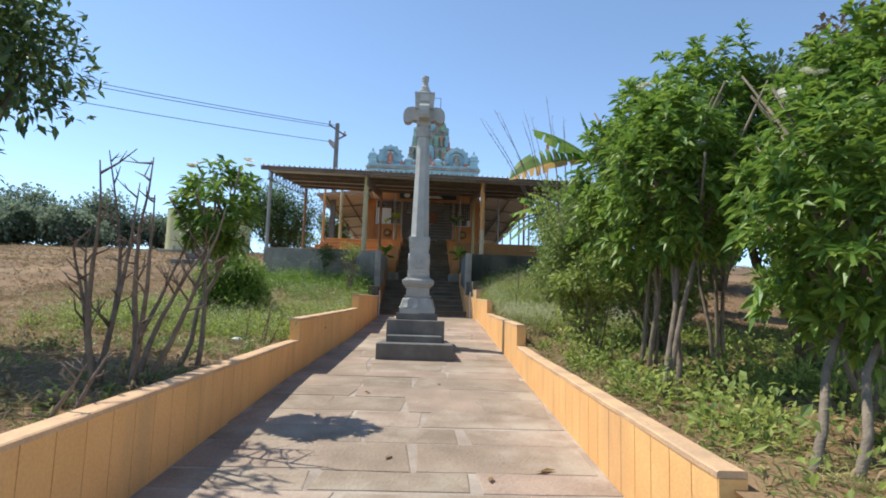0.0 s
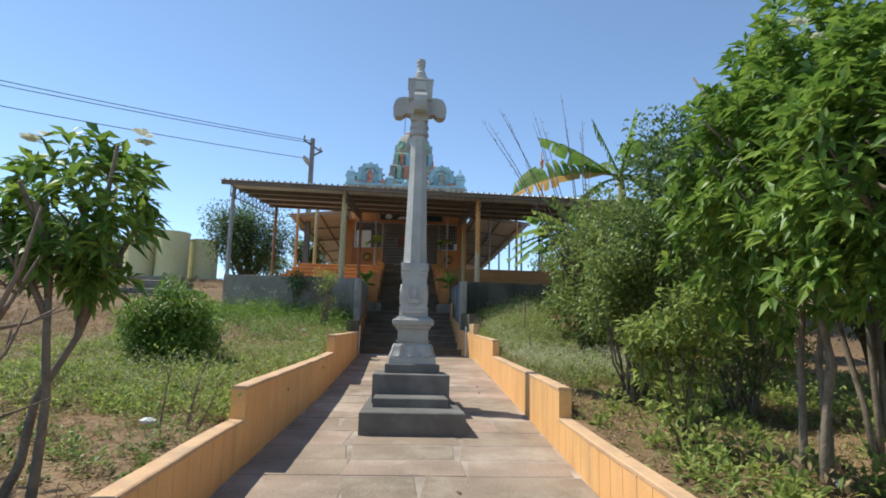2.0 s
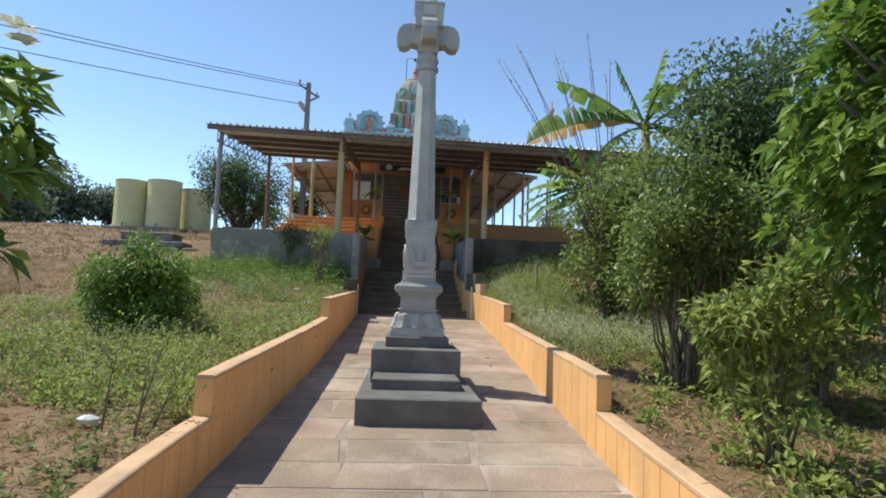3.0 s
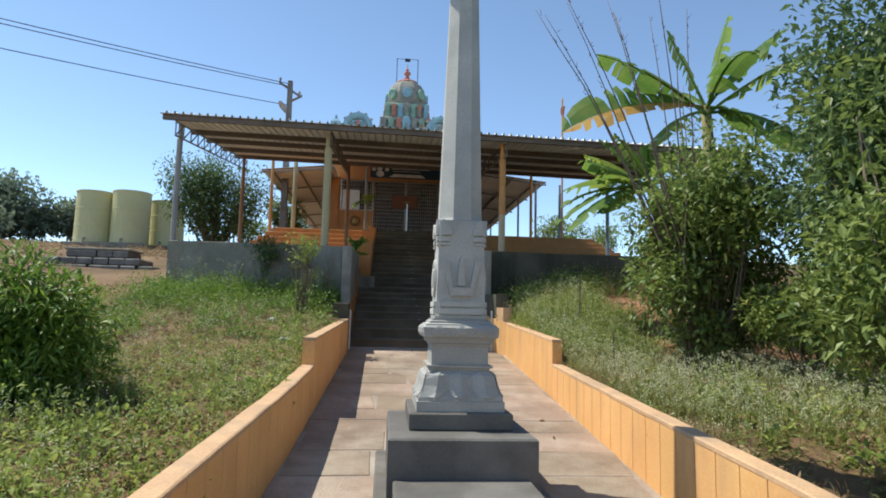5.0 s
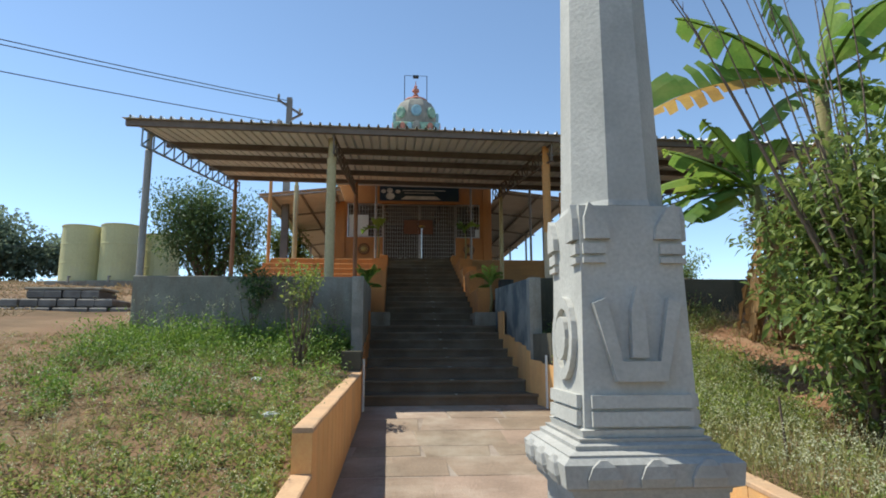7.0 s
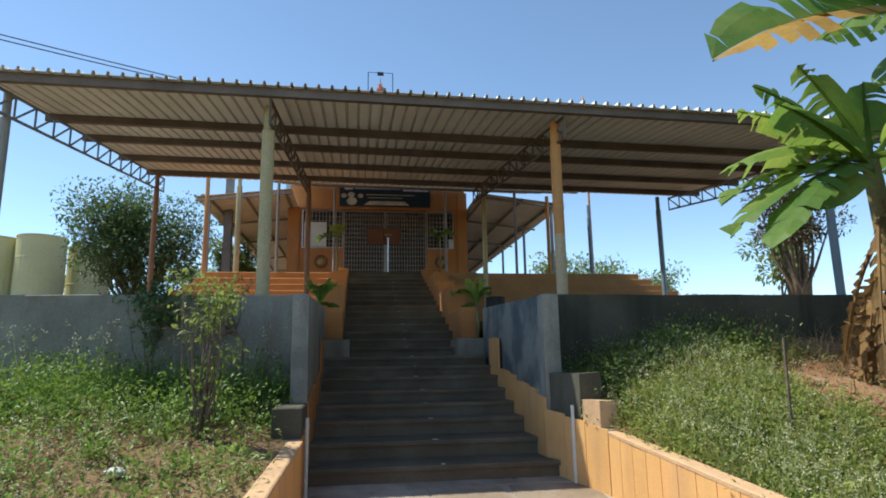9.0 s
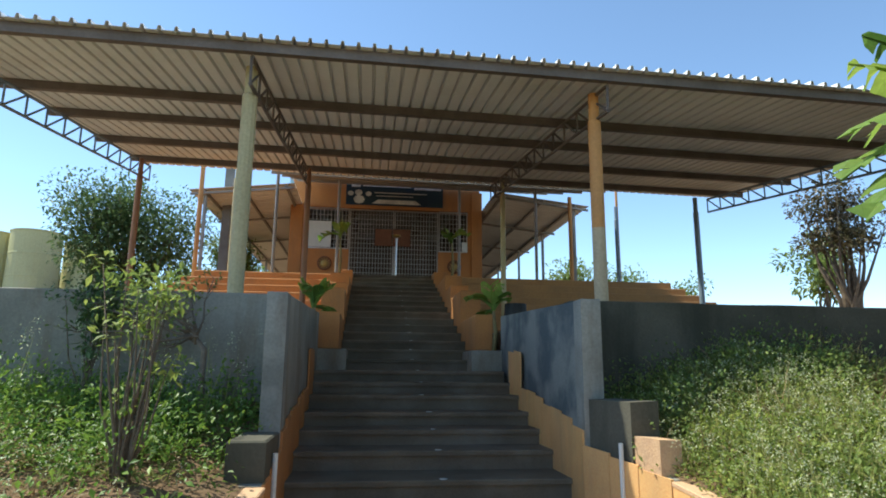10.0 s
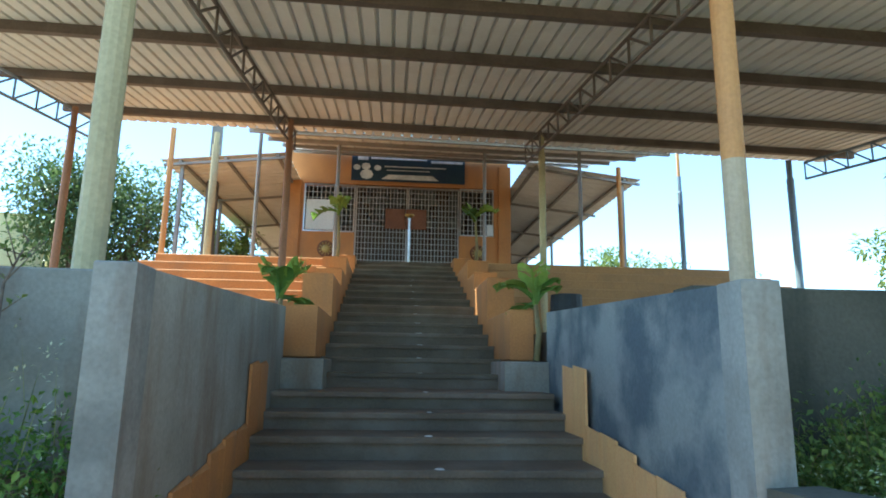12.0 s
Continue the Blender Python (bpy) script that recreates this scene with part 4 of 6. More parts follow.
tp("finial", Geo().turned(TX, TY, [(0.08, z + 1.55), (0.14, z + 1.62), (0.06, z + 1.7), (0.17, z + 1.82), (0.15, z + 1.92), (0.05, z + 1.98), (0.09, z + 2.05), (0.03, z + 2.12), (0.01, z + 2.35)], 12), M_PINK)
for dx in (-0.52, 0.52):
    tp("rod", Geo().tube([(TX + dx, TY, z + 0.9), (TX + dx, TY, z + 2.6)], 0.018, 6), M_BLACK)
tp("rod", Geo().tube([(TX - 0.52, TY, z + 2.6), (TX + 0.52, TY, z + 2.6)], 0.012, 6), M_BLACK)
tp("lamp_box", Geo().box(TX - 0.13, TX + 0.13, TY - 0.05, TY + 0.05, z + 2.48, z + 2.62, 0.01), M_BLACK)

# parapet figures over the hall roof
par = thing("roof_parapet", "blue painted parapet with arched niches on the hall roof", "parapet", (-0.2, 31.6, 8.5), kind="structure")
def rp(n, g, m):
    ob = part(n, g, m, par)
    for v in ob.data.vertices:
        v.co -= Vector((-0.2, 31.6, 8.5))


CX = -0.27
rp("parapet_base", Geo().box(CX - 2.85, CX + 2.85, 31.45, 31.85, 8.5, 9.45, 0.02), M_BLUE)
rp("parapet_cornice", Geo().box(CX - 2.95, CX + 2.95, 31.38, 31.92, 9.451, 9.58, 0.03), M_CREAM)
rp("parapet_band", Geo().box(CX - 2.88, CX + 2.88, 31.42, 31.88, 9.581, 9.70, 0.02), M_BLUE)
for u in (-2.62, 2.62, -0.75, 0.75):
    h = 0.55 if abs(u) > 2 else 0.3
    rp("mini_shrine", Geo().square(CX + u, 31.62, [(0.2, 9.701), (0.2, 9.701 + h * 0.5), (0.26, 9.701 + h * 0.55), (0.26, 9.701 + h * 0.66), (0.2, 9.701 + h * 0.7), (0.2, 9.701 + h * 0.95), (0.12, 9.701 + h * 1.15), (0.05, 9.701 + h * 1.25), (0.05, 9.701 + h * 1.4), (0.01, 9.701 + h * 1.6)]), M_BLUE)
for u in (-1.72, 1.72):
    g = Geo()
    for r0, r1, d in ((0.62, 0.40, 0.0), (0.52, 0.46, -0.08)):
        n = 14
        ring = [(math.cos(math.pi * (i / n * 1.3 - 0.15)), math.sin(math.pi * (i / n * 1.3 - 0.15))) for i in range(n + 1)]
        g.loft([[(CX + u + r0 * a, 31.45 + d, 10.05 + r0 * b), (CX + u + r1 * a, 31.45 + d, 10.05 + r1 * b), (CX + u + r1 * a, 31.8, 10.05 + r1 * b), (CX + u + r0 * a, 31.8, 10.05 + r0 * b)] for a, b in ring])
    rp("arch_ring", g, M_BLUE)
    for i in range(9):
        a = math.pi * (i / 8 * 1.2 - 0.1)
        rp("arch_knob", Geo().turned(CX + u + 0.66 * math.cos(a), 31.6, [(0.02, 10.05 + 0.66 * math.sin(a) - 0.07), (0.08, 10.05 + 0.66 * math.sin(a)), (0.02, 10.05 + 0.66 * math.sin(a) + 0.07)], 8), M_CREAM)
    rp("arch_panel", Geo().box(CX + u - 0.42, CX + u + 0.42, 31.62, 31.75, 9.701, 10.35), M_BLUE)
    rp("niche_figurine", Geo().turned(CX + u, 31.55, [(0.18, 9.701), (0.2, 9.8), (0.1, 9.95), (0.15, 10.1), (0.07, 10.2), (0.1, 10.28), (0.03, 10.4)], 10), (M_PINK if u < 0 else M_CREAM))
for i in range(9):
    u = -2.2 + i * 0.55
    rp("parapet_scroll", Geo().turned(CX + u, 31.5, [(0.11, 9.701), (0.13, 9.78), (0.06, 9.88), (0.02, 9.95)], 8), (M_CREAM, M_BLUE, M_PINK)[i % 3])

# ---- water tanks, pole, wires, flag, far things ----
for x, y, z0, z1, r in ((-14.3, 36.5, 5.15, 7.75, 0.82), (-12.6, 36.3, 5.15, 7.78, 0.82), (-11.4, 37.6, 5.2, 7.6, 0.78)):
    tank = thing("water_tank", "tall pale yellow plastic water tank on a low base", "water tank", (x, y, z0), group="water tanks")
    h = z1 - z0
    part("tank_body", Geo().turned(0, 0, [(r, 0.18), (r * 1.01, 0.25), (r, h * 0.35), (r * 1.012, h * 0.37), (r, h * 0.39), (r, h * 0.66), (r * 1.012, h * 0.68), (r, h * 0.7), (r, h - 0.06), (r * 1.03, h - 0.05), (r * 1.03, h), (r * 0.5, h + 0.06)], 28), M_TANK, tank, smooth=False)
    part("base", Geo().box(-r * 1.15, r * 1.15, -r * 1.15, r * 1.15, -0.25, 0.179, 0.03), M_CEMENT, tank, "cement base")
    part("outlet", Geo().tube([(0, -r * 0.98, 0.35), (0, -r - 0.15, 0.35), (0, -r - 0.15, 0.1)], 0.04, 8), M_STEELGREY, tank)

bed = thing("stone_platform", "low platform of stacked rough stone blocks on the slope", "platform", (-7.9, 23.4, land(-7.9, 23.4) - 0.05))
rng = random.Random(8)
for row in range(3):
    for i in range(7):
        if (row == 1 and i == 6) or (row == 2 and i in (0, 5, 6)):
            continue
        x0 = -1.35 + i * 0.39 + rng.uniform(-0.03, 0.03) + row * 0.08
        g = Geo().box(x0, x0 + 0.36, -0.5 + row * 0.06, 0.5, -0.1 + row * 0.19, 0.085 + row * 0.19, 0.03)
        part("stone_block", g, M_STONE_DARK, bed)
part("top_slab", Geo().box(-0.85, 0.75, -0.36, 0.5, 0.466, 0.53, 0.02), M_CEMENT, bed)

pole = thing("utility_pole", "concrete power pole with cross arms behind the canopy", "utility pole", (-4.5, 29.7, 4.0))
part("shaft", Geo().loft([[(s * a, t * a, z) for s, t in ((-1, -1), (1, -1), (1, 1), (-1, 1))] for a, z in ((0.13, -0.3), (0.085, 7.14))]), M_CONCRETE_POLE, pole)
part("cross_arm", Geo().loft([[(x, -0.04, z - 0.04), (x, 0.04, z - 0.04), (x, 0.04, z + 0.04), (x, -0.04, z + 0.04)] for x, z in ((-0.42, 7.08), (0.40, 6.55))]), M_STEEL, pole)
part("cross_arm", Geo().loft([[(x, 0.05, z - 0.04), (x, 0.11, z - 0.04), (x, 0.11, z + 0.04), (x, 0.05, z + 0.04)] for x, z in ((-0.1, 6.3), (0.45, 6.62))]), M_STEEL, pole)
part("lamp_head", Geo().tube([(-0.1, 0, 5.9), (-0.25, -0.05, 6.15), (-0.3, -0.3, 6.2)], [0.05, 0.12, 0.06], 8), M_STEELGREY, pole)
for k in (-0.38, 0.36):
    part("insulator", Geo().turned(k, 0, [(0.03, 6.55 + (0.57 if k < 0 else 0.05)), (0.05, 6.65 + (0.57 if k < 0 else 0.05)), (0.02, 6.72 + (0.57 if k < 0 else 0.05))], 8), M_CEMENT, pole)
for z0, z1, dx in ((11.05, 6.3, 0.0), (10.95, 6.15, 0.3), (10.2, 5.9, 0.0)):
    g = Geo()
    pts = []
    for k in range(17):
        s = k / 16
        pts.append((-4.6 + dx * s - 26 * s, 29.7 - 22 * s, z0 + (9.5 + (z1 - 6.3) * 2 - z0) * s - 2.2 * s * (1 - s)))
    g.tube(pts, 0.014, 4)
    single("overhead_wire", g, M_WIRE, "thin overhead power wire", "wire", group="overhead wires")
g = Geo()
g.tube([(-40 + k * 3.2, 44, 8.9 - 0.9 * math.sin(k / 16 * math.pi)) for k in range(13)], 0.02, 4)
single("overhead_wire", g, M_WIRE, "thin overhead power wire", "wire", group="overhead wires")

flag = thing("flag_pole", "slim steel flagpole with a faded red pennant", "flag pole", (5.2, 26.6, 4.95))
part("pole", Geo().turned(0, 0, [(0.035, 0.001), (0.03, 4.9), (0.01, 5.0)], 8), M_POSTORANGE, flag)
g = Geo()
g.loft([[(-0.02 - 0.05 * math.sin(k), -0.01 * k, 4.7 - k * 0.13), (0.10 - 0.018 * k, 0.02 * math.sin(k * 2), 4.68 - k * 0.13), (0.10 - 0.018 * k, 0.02 * math.sin(k * 2) + 0.005, 4.68 - k * 0.13), (-0.02 - 0.05 * math.sin(k), -0.01 * k + 0.005, 4.7 - k * 0.13)] for k in range(6)])
part("pennant", g, M_FLAG, flag)


# ---- plants ----
def leaf_mesh(name, base, way, length, width, material, droop=0.25, up=(0, 0, 1), blade=False):
    """Many folded, bent leaves at once: base points, directions, lengths, widths."""
    base, way = np.asarray(base, float), np.asarray(way, float)
    way /= np.linalg.norm(way, axis=1, keepdims=True) + 1e-9
    n = len(base)
    L, W = np.broadcast_to(length, n)[:, None], np.broadcast_to(width, n)[:, None]
    upv = np.asarray(up, float) + np.random.normal(0, 0.35, (n, 3))
    side = np.cross(way, upv)
    side /= np.linalg.norm(side, axis=1, keepdims=True) + 1e-9
    nrm = np.cross(side, way)
    down = np.array([0, 0, -1.0])
    mid = base + way * L * 0.5 + down * L * droop * 0.12
    tip = base + way * L * 0.97 + down * L * droop * 0.55
    if blade:
        v = np.stack([base, mid - side * W * 0.5, mid + side * W * 0.5, tip], 1).reshape(-1, 3)
        f = (np.array([[0, 2, 1], [1, 2, 3]])[None] + (np.arange(n) * 4)[:, None, None]).reshape(-1, 3)
        me = bpy.data.meshes.new(name)
        me.from_pydata(v.tolist(), [], f.tolist())
        me.materials.append(material)
        me.update()
        return me
    v = np.stack([base, mid - side * W * 0.5 + nrm * W * 0.16, mid, mid + side * W * 0.5 + nrm * W * 0.16, tip], 1).reshape(-1, 3)
    k = (np.arange(n) * 5)[:, None, None]
    f = (np.array([[0, 2, 1], [0, 3, 2], [1, 2, 4], [2, 3, 4]])[None] + k).reshape(-1, 3)
    me = bpy.data.meshes.new(name)
    me.from_pydata(v.tolist(), [], f.tolist())
    me.materials.append(material)
    me.update()
    return me


def leaf_part(name, base, way, length, width, material, parent, droop=0.25, label=""):
    ob = new(name, leaf_mesh(name, base, way, length, width, material, droop))
    ob.parent = parent
    return tagged(ob, label)


def grow(seed, height, trunk_r, spread, limbs, levels=2, lean=(0, 0), fork=0.35, sides=7, curve=0.12):
    """A tapered trunk with limbs; returns the geometry and the tips (point, direction)."""
    r = random.Random(seed)
    g, tips = Geo(), []

    def limb(p, d, length, rad, level):
        pts, rads = [p], [rad]
        for k in range(4):
            d = (d + Vector((r.uniform(-1, 1), r.uniform(-1, 1), r.uniform(-0.3, 0.9))) * curve).normalized()
            p = p + d * length / 4
            pts.append(p)
            rads.append(rad * (1 - 0.13 * (k + 1)))
        g.tube(pts, rads, sides if level == 0 else 5)
        if level >= levels:
            tips.append((p, d))
            tips.append((pts[2], d))
            return
        for k in range(limbs if level == 0 else 3):
            a = 2 * math.pi * (k + r.random() * 0.6) / (limbs if level == 0 else 3)
            nd = (d * (0.75 + r.random() * 0.3) + Vector((math.cos(a), math.sin(a), r.uniform(-0.05, 0.3))) * spread).normalized()
            limb(pts[-1] if k < 2 or level else pts[3], nd, length * r.uniform(0.5, 0.8), rads[-1] * 0.68, level + 1)

    limb(Vector((0, 0, -0.12)), Vector((lean[0], lean[1], 1)).normalized(), height * fork, trunk_r, 0)
    return g, tips


def plumeria(seed, x, y, height, crown_r, crown_h, label, rosettes=70, leaf=0.22, stems=2, crown_at=(0, 0), m=None, flowers=4, group="frangipani trees", low=0.0):
    """Small tree with bare forked stems and rosettes of long leaves."""
    rosettes, leaf = int(rosettes * 1.9), leaf * 0.78
    r = random.Random(seed)
    z0 = land(x, y)
    tree = thing("frangipani_tree", label, "tree", (x, y, z0), group=group)
    top = height - crown_h * 0.45
    cx, cy = crown_at
    for s in range(stems):
        a = r.uniform(0, 6.3)
        g = Geo()
        p = Vector((0.09 * math.cos(a + s * 2.5), 0.09 * math.sin(a + s * 2.5), -0.1))
        q = Vector((cx + r.uniform(-0.3, 0.3) * crown_r, cy + r.uniform(-0.3, 0.3) * crown_r, height - crown_h * 0.75))
        w = [p.lerp(q, t) + Vector((r.uniform(-1, 1), r.uniform(-1, 1), 0)) * 0.04 * (1 if 0 < t < 1 else 0) for t in (0, 0.25, 0.5, 0.75, 1)]
        g.tube(w, [0.027, 0.024, 0.021, 0.018, 0.015], 8)
        for b in range(5):
            a2 = r.uniform(0, 6.3)
            e = q + Vector((math.cos(a2) * crown_r * 0.7, math.sin(a2) * crown_r * 0.7, r.uniform(0.15, 0.6) * crown_h))
            m0 = w[3].lerp(q, r.random())
            g.tube([m0, m0.lerp(e, 0.5) + Vector((0, 0, 0.04)), e], [0.018, 0.014, 0.009], 6)
        part("trunk", g, M_BARK_PALE, tree, smooth=True)
    base, way, ln = [], [], []
    tops = []
    for k in range(rosettes):
        # tips all over an uneven shell, fewer inside
        u = Vector((r.gauss(0, 1), r.gauss(0, 1), r.gauss(0.15, 1))).normalized()
        lump = 0.82 + 0.28 * noise.noise((u.x * 2 + seed, u.y * 2, u.z * 2))
        rad = (0.55 + 0.45 * r.random() ** 0.5) * lump
        c = Vector((cx + u.x * crown_r * rad, cy + u.y * crown_r * rad, height - crown_h * 0.5 + u.z * crown_h * 0.5 * rad - low * r.random()))
        out = (u + Vector((0, 0, 0.9))).normalized()
        if u.z > 0.3:
            tops.append(c)
        for i in range(r.randint(13, 19)):
            a = i * 2.4
            t1 = out.orthogonal().normalized()
            t2 = out.cross(t1)
            el = r.uniform(-0.1, 0.9)
            d = (t1 * math.cos(a) + t2 * math.sin(a)) * math.cos(el) + out * math.sin(el)
            base.append(c - out * r.random() * 0.10)
            way.append(d)
            ln.append(leaf * r.uniform(0.65, 1.15))
    leaf_part("crown", base, way, np.array(ln), np.array(ln) * 0.34, m or M_LEAF, tree, 0.38)
    for k in range(min(flowers, len(tops))):
        c = tops[(k * 7) % len(tops)] + Vector((0, 0, 0.10))
        fb, fw = [], []
        for q in range(4):
            cc = c + Vector((r.uniform(-0.05, 0.05), r.uniform(-0.05, 0.05), r.uniform(-0.02, 0.04)))
            for i in range(5):
                fb.append(cc)
                fw.append((math.cos(i * 1.257 + q), math.sin(i * 1.257 + q), 0.35))
        leaf_part("blossom", fb, fw, 0.06, 0.04, M_PETAL, tree, 0.2, "white blossom")
    return tree


def leafy(seed, x, y, height, rad, label, category="shrub", name="shrub", n=3500, leaf=0.08, m=None, stems=5, bottom=0.1, bark=None, group="", droop=0.3, wide=0.45, trunk_r=0.04, shells=14, zscale=1.0, at_z=None):
    """Shrub or tree: limbs and an uneven crown of many small leaves in clumps."""
    r = random.Random(seed)
    np.random.seed(seed)
    z0 = land(x, y) if at_z is None else at_z
    tree = thing(name, label, category, (x, y, z0), group=group)
    cz = bottom + (height - bottom) * 0.5
    clumps = []
    for k in range(shells):
        u = Vector((r.gauss(0, 1), r.gauss(0, 1), r.gauss(0, 1))).normalized() * (r.random() ** 0.4)
        clumps.append((Vector((u.x * rad * 0.72, u.y * rad * 0.72, cz + u.z * (height - bottom) * 0.38)), rad * r.uniform(0.28, 0.5)))
    for k in range(max(stems, 1)):
        g = Geo()
        a = k * 2.4
        p = Vector((0.12 * math.cos(a) * min(1, rad), 0.12 * math.sin(a) * min(1, rad), -0.15)) if stems > 1 else Vector((0, 0, -0.15))
        for j in range(max(1, len(clumps) // max(stems, 1))):
            c = clumps[(k * 3 + j * stems) % len(clumps)][0]
            mid_p = p.lerp(c, 0.5) + Vector((r.uniform(-1, 1), r.uniform(-1, 1), 0)) * 0.12 * rad
            low_p = p.lerp(mid_p, 0.5) * 0.6 + Vector((p.x, p.y, mid_p.z * 0.5)) * 0.4
            g.tube([p, low_p, mid_p, c], [trunk_r, trunk_r * 0.8, trunk_r * 0.55, trunk_r * 0.2], 6)
        part("stem" if stems > 1 else "trunk", g, bark or M_BARK, tree, smooth=True)
    cc = np.array([tuple(c) for c, _ in clumps])
    cr = np.array([q for _, q in clumps])
    idx = np.random.randint(0, len(clumps), n)
    u = np.random.normal(0, 1, (n, 3))
    u /= np.linalg.norm(u, axis=1, keepdims=True)
    base = cc[idx] + u * cr[idx][:, None] * (np.random.rand(n, 1) ** 0.45) * np.array([1, 1, 0.85 * zscale])
    base[:, 2] = np.maximum(base[:, 2], 0.03)
    way = u * 0.6 + np.random.normal(0, 0.6, (n, 3)) + np.array([0, 0, 0.1])
    ln = leaf * np.random.uniform(0.6, 1.3, n)
    leaf_part("crown", base, way, ln, ln * wide, m or M_LEAF_DARK, tree, droop)
    return tree


def bare(seed, x, y, height, stems, spread, label, r0=0.03, name="bare_shrub", at_z=None, twigs=9, lean=(0, 0)):
    r = random.Random(seed)
    z0 = land(x, y) if at_z is None else at_z
    sh = thing(name, label, "shrub", (x, y, z0))
    for s in range(stems):
        g = Geo()
        a = s * 2.4 + r.random()
        p = Vector((0.14 * math.cos(a), 0.14 * math.sin(a), -0.1))
        hh = height * r.uniform(0.6, 1.0)
        d = Vector((math.cos(a) * spread * r.random() + lean[0], math.sin(a) * spread * r.random() + lean[1], 1)).normalized()
        pts, rads = [p], [r0]
        for k in range(7):
            d = (d + Vector((r.uniform(-1, 1), r.uniform(-1, 1), 0.2)) * (0.13 if r0 > 0.01 else 0.06)).normalized()
            p = p + d * hh / 7
            pts.append(p)
            rads.append(r0 * (1 - 0.12 * (k + 1)))
        g.tube(pts, rads, 6)
        for k in range(twigs):
            i = r.randint(2, 6)
            q = pts[i].lerp(pts[i + 1], r.random())
            e = Vector((r.uniform(-1, 1), r.uniform(-1, 1), r.uniform(0.1, 1.1))).normalized()
            ln = r.uniform(0.12, 0.42) * height * 0.5
            m1 = q + e * ln * 0.5
            e2 = (e + Vector((r.uniform(-1, 1), r.uniform(-1, 1), r.uniform(0, 0.6))) * 0.4).normalized()
            g.tube([q, m1, m1 + e2 * ln * 0.5], [r0 * 0.34, r0 * 0.22, r0 * 0.1], 4)
            e3 = (e + Vector((r.uniform(-1, 1), r.uniform(-1, 1), r.uniform(0, 0.8)))).normalized()
            g.tube([m1, m1 + e3 * ln * 0.45], [r0 * 0.18, r0 * 0.08], 4)
        part("stem", g, M_TWIG, sh, smooth=True)
    return sh


def banana_leaf(g, p, d, length, width, sag, r, torn=0.12, halves=(-1, 1), hang=None):
    """A long arched paddle blade in two halves drooping from the midrib, with a few tears."""
    d = Vector(d).normalized()
    side = d.cross(Vector((0, 0, 1)))
    side = side.normalized() if side.length > 0.05 else Vector((1, 0, 0))
    n = 14
    p = Vector(p)
    mid, wid = [], []
    for k in range(n + 1):
        s = k / n
        mid.append(p + d * length * s * (1 - 0.08 * s) + Vector((0, 0, -sag * length * s ** 2.2)))
        w = 0.0 if s < 0.1 else min(1, (s - 0.1) * 4.5) ** 0.7 * (1 - max(0, (s - 0.6) / 0.4) ** 2.2) ** 0.6 if s < 1 else 0.04
        wid.append(width * 0.5 * max(w, 0.03))
    g.tube([mid[k] - Vector((0, 0, 0.012)) for k in range(0, n + 1, 2)], [0.028 * (1 - 0.88 * k / n) + 0.003 for k in range(0, n + 1, 2)], 5)
    hang = r.uniform(-0.5, 0.35) if hang is None else hang
    for sgn in halves:
        tear = 0.0
        for k in range(1, n):
            t0 = tear
            tear = r.uniform(0.02, 0.07) if r.random() < torn else 0.0
            sway = hang + (r.uniform(-0.35, 0.1) if t0 or tear else 0)
            a0, a1 = mid[k], mid[k + 1]
            e0 = a0 + side * sgn * wid[k] + Vector((0, 0, wid[k] * sway)) + d * (0.05 + t0)
            e1 = a1 + side * sgn * wid[k + 1] + Vector((0, 0, wid[k + 1] * sway)) + d * ((0.05 if k < n - 1 else 0) - tear)
            m0, m1 = a0.lerp(e0, 0.5) + Vector((0, 0, 0.12 * wid[k])), a1.lerp(e1, 0.5) + Vector((0, 0, 0.12 * wid[k + 1]))
            g.add([a0, a1, m1, m0, e1, e0], [(0, 1, 2, 3), (3, 2, 4, 5)] if sgn > 0 else [(3, 2, 1, 0), (5, 4, 2, 3)])


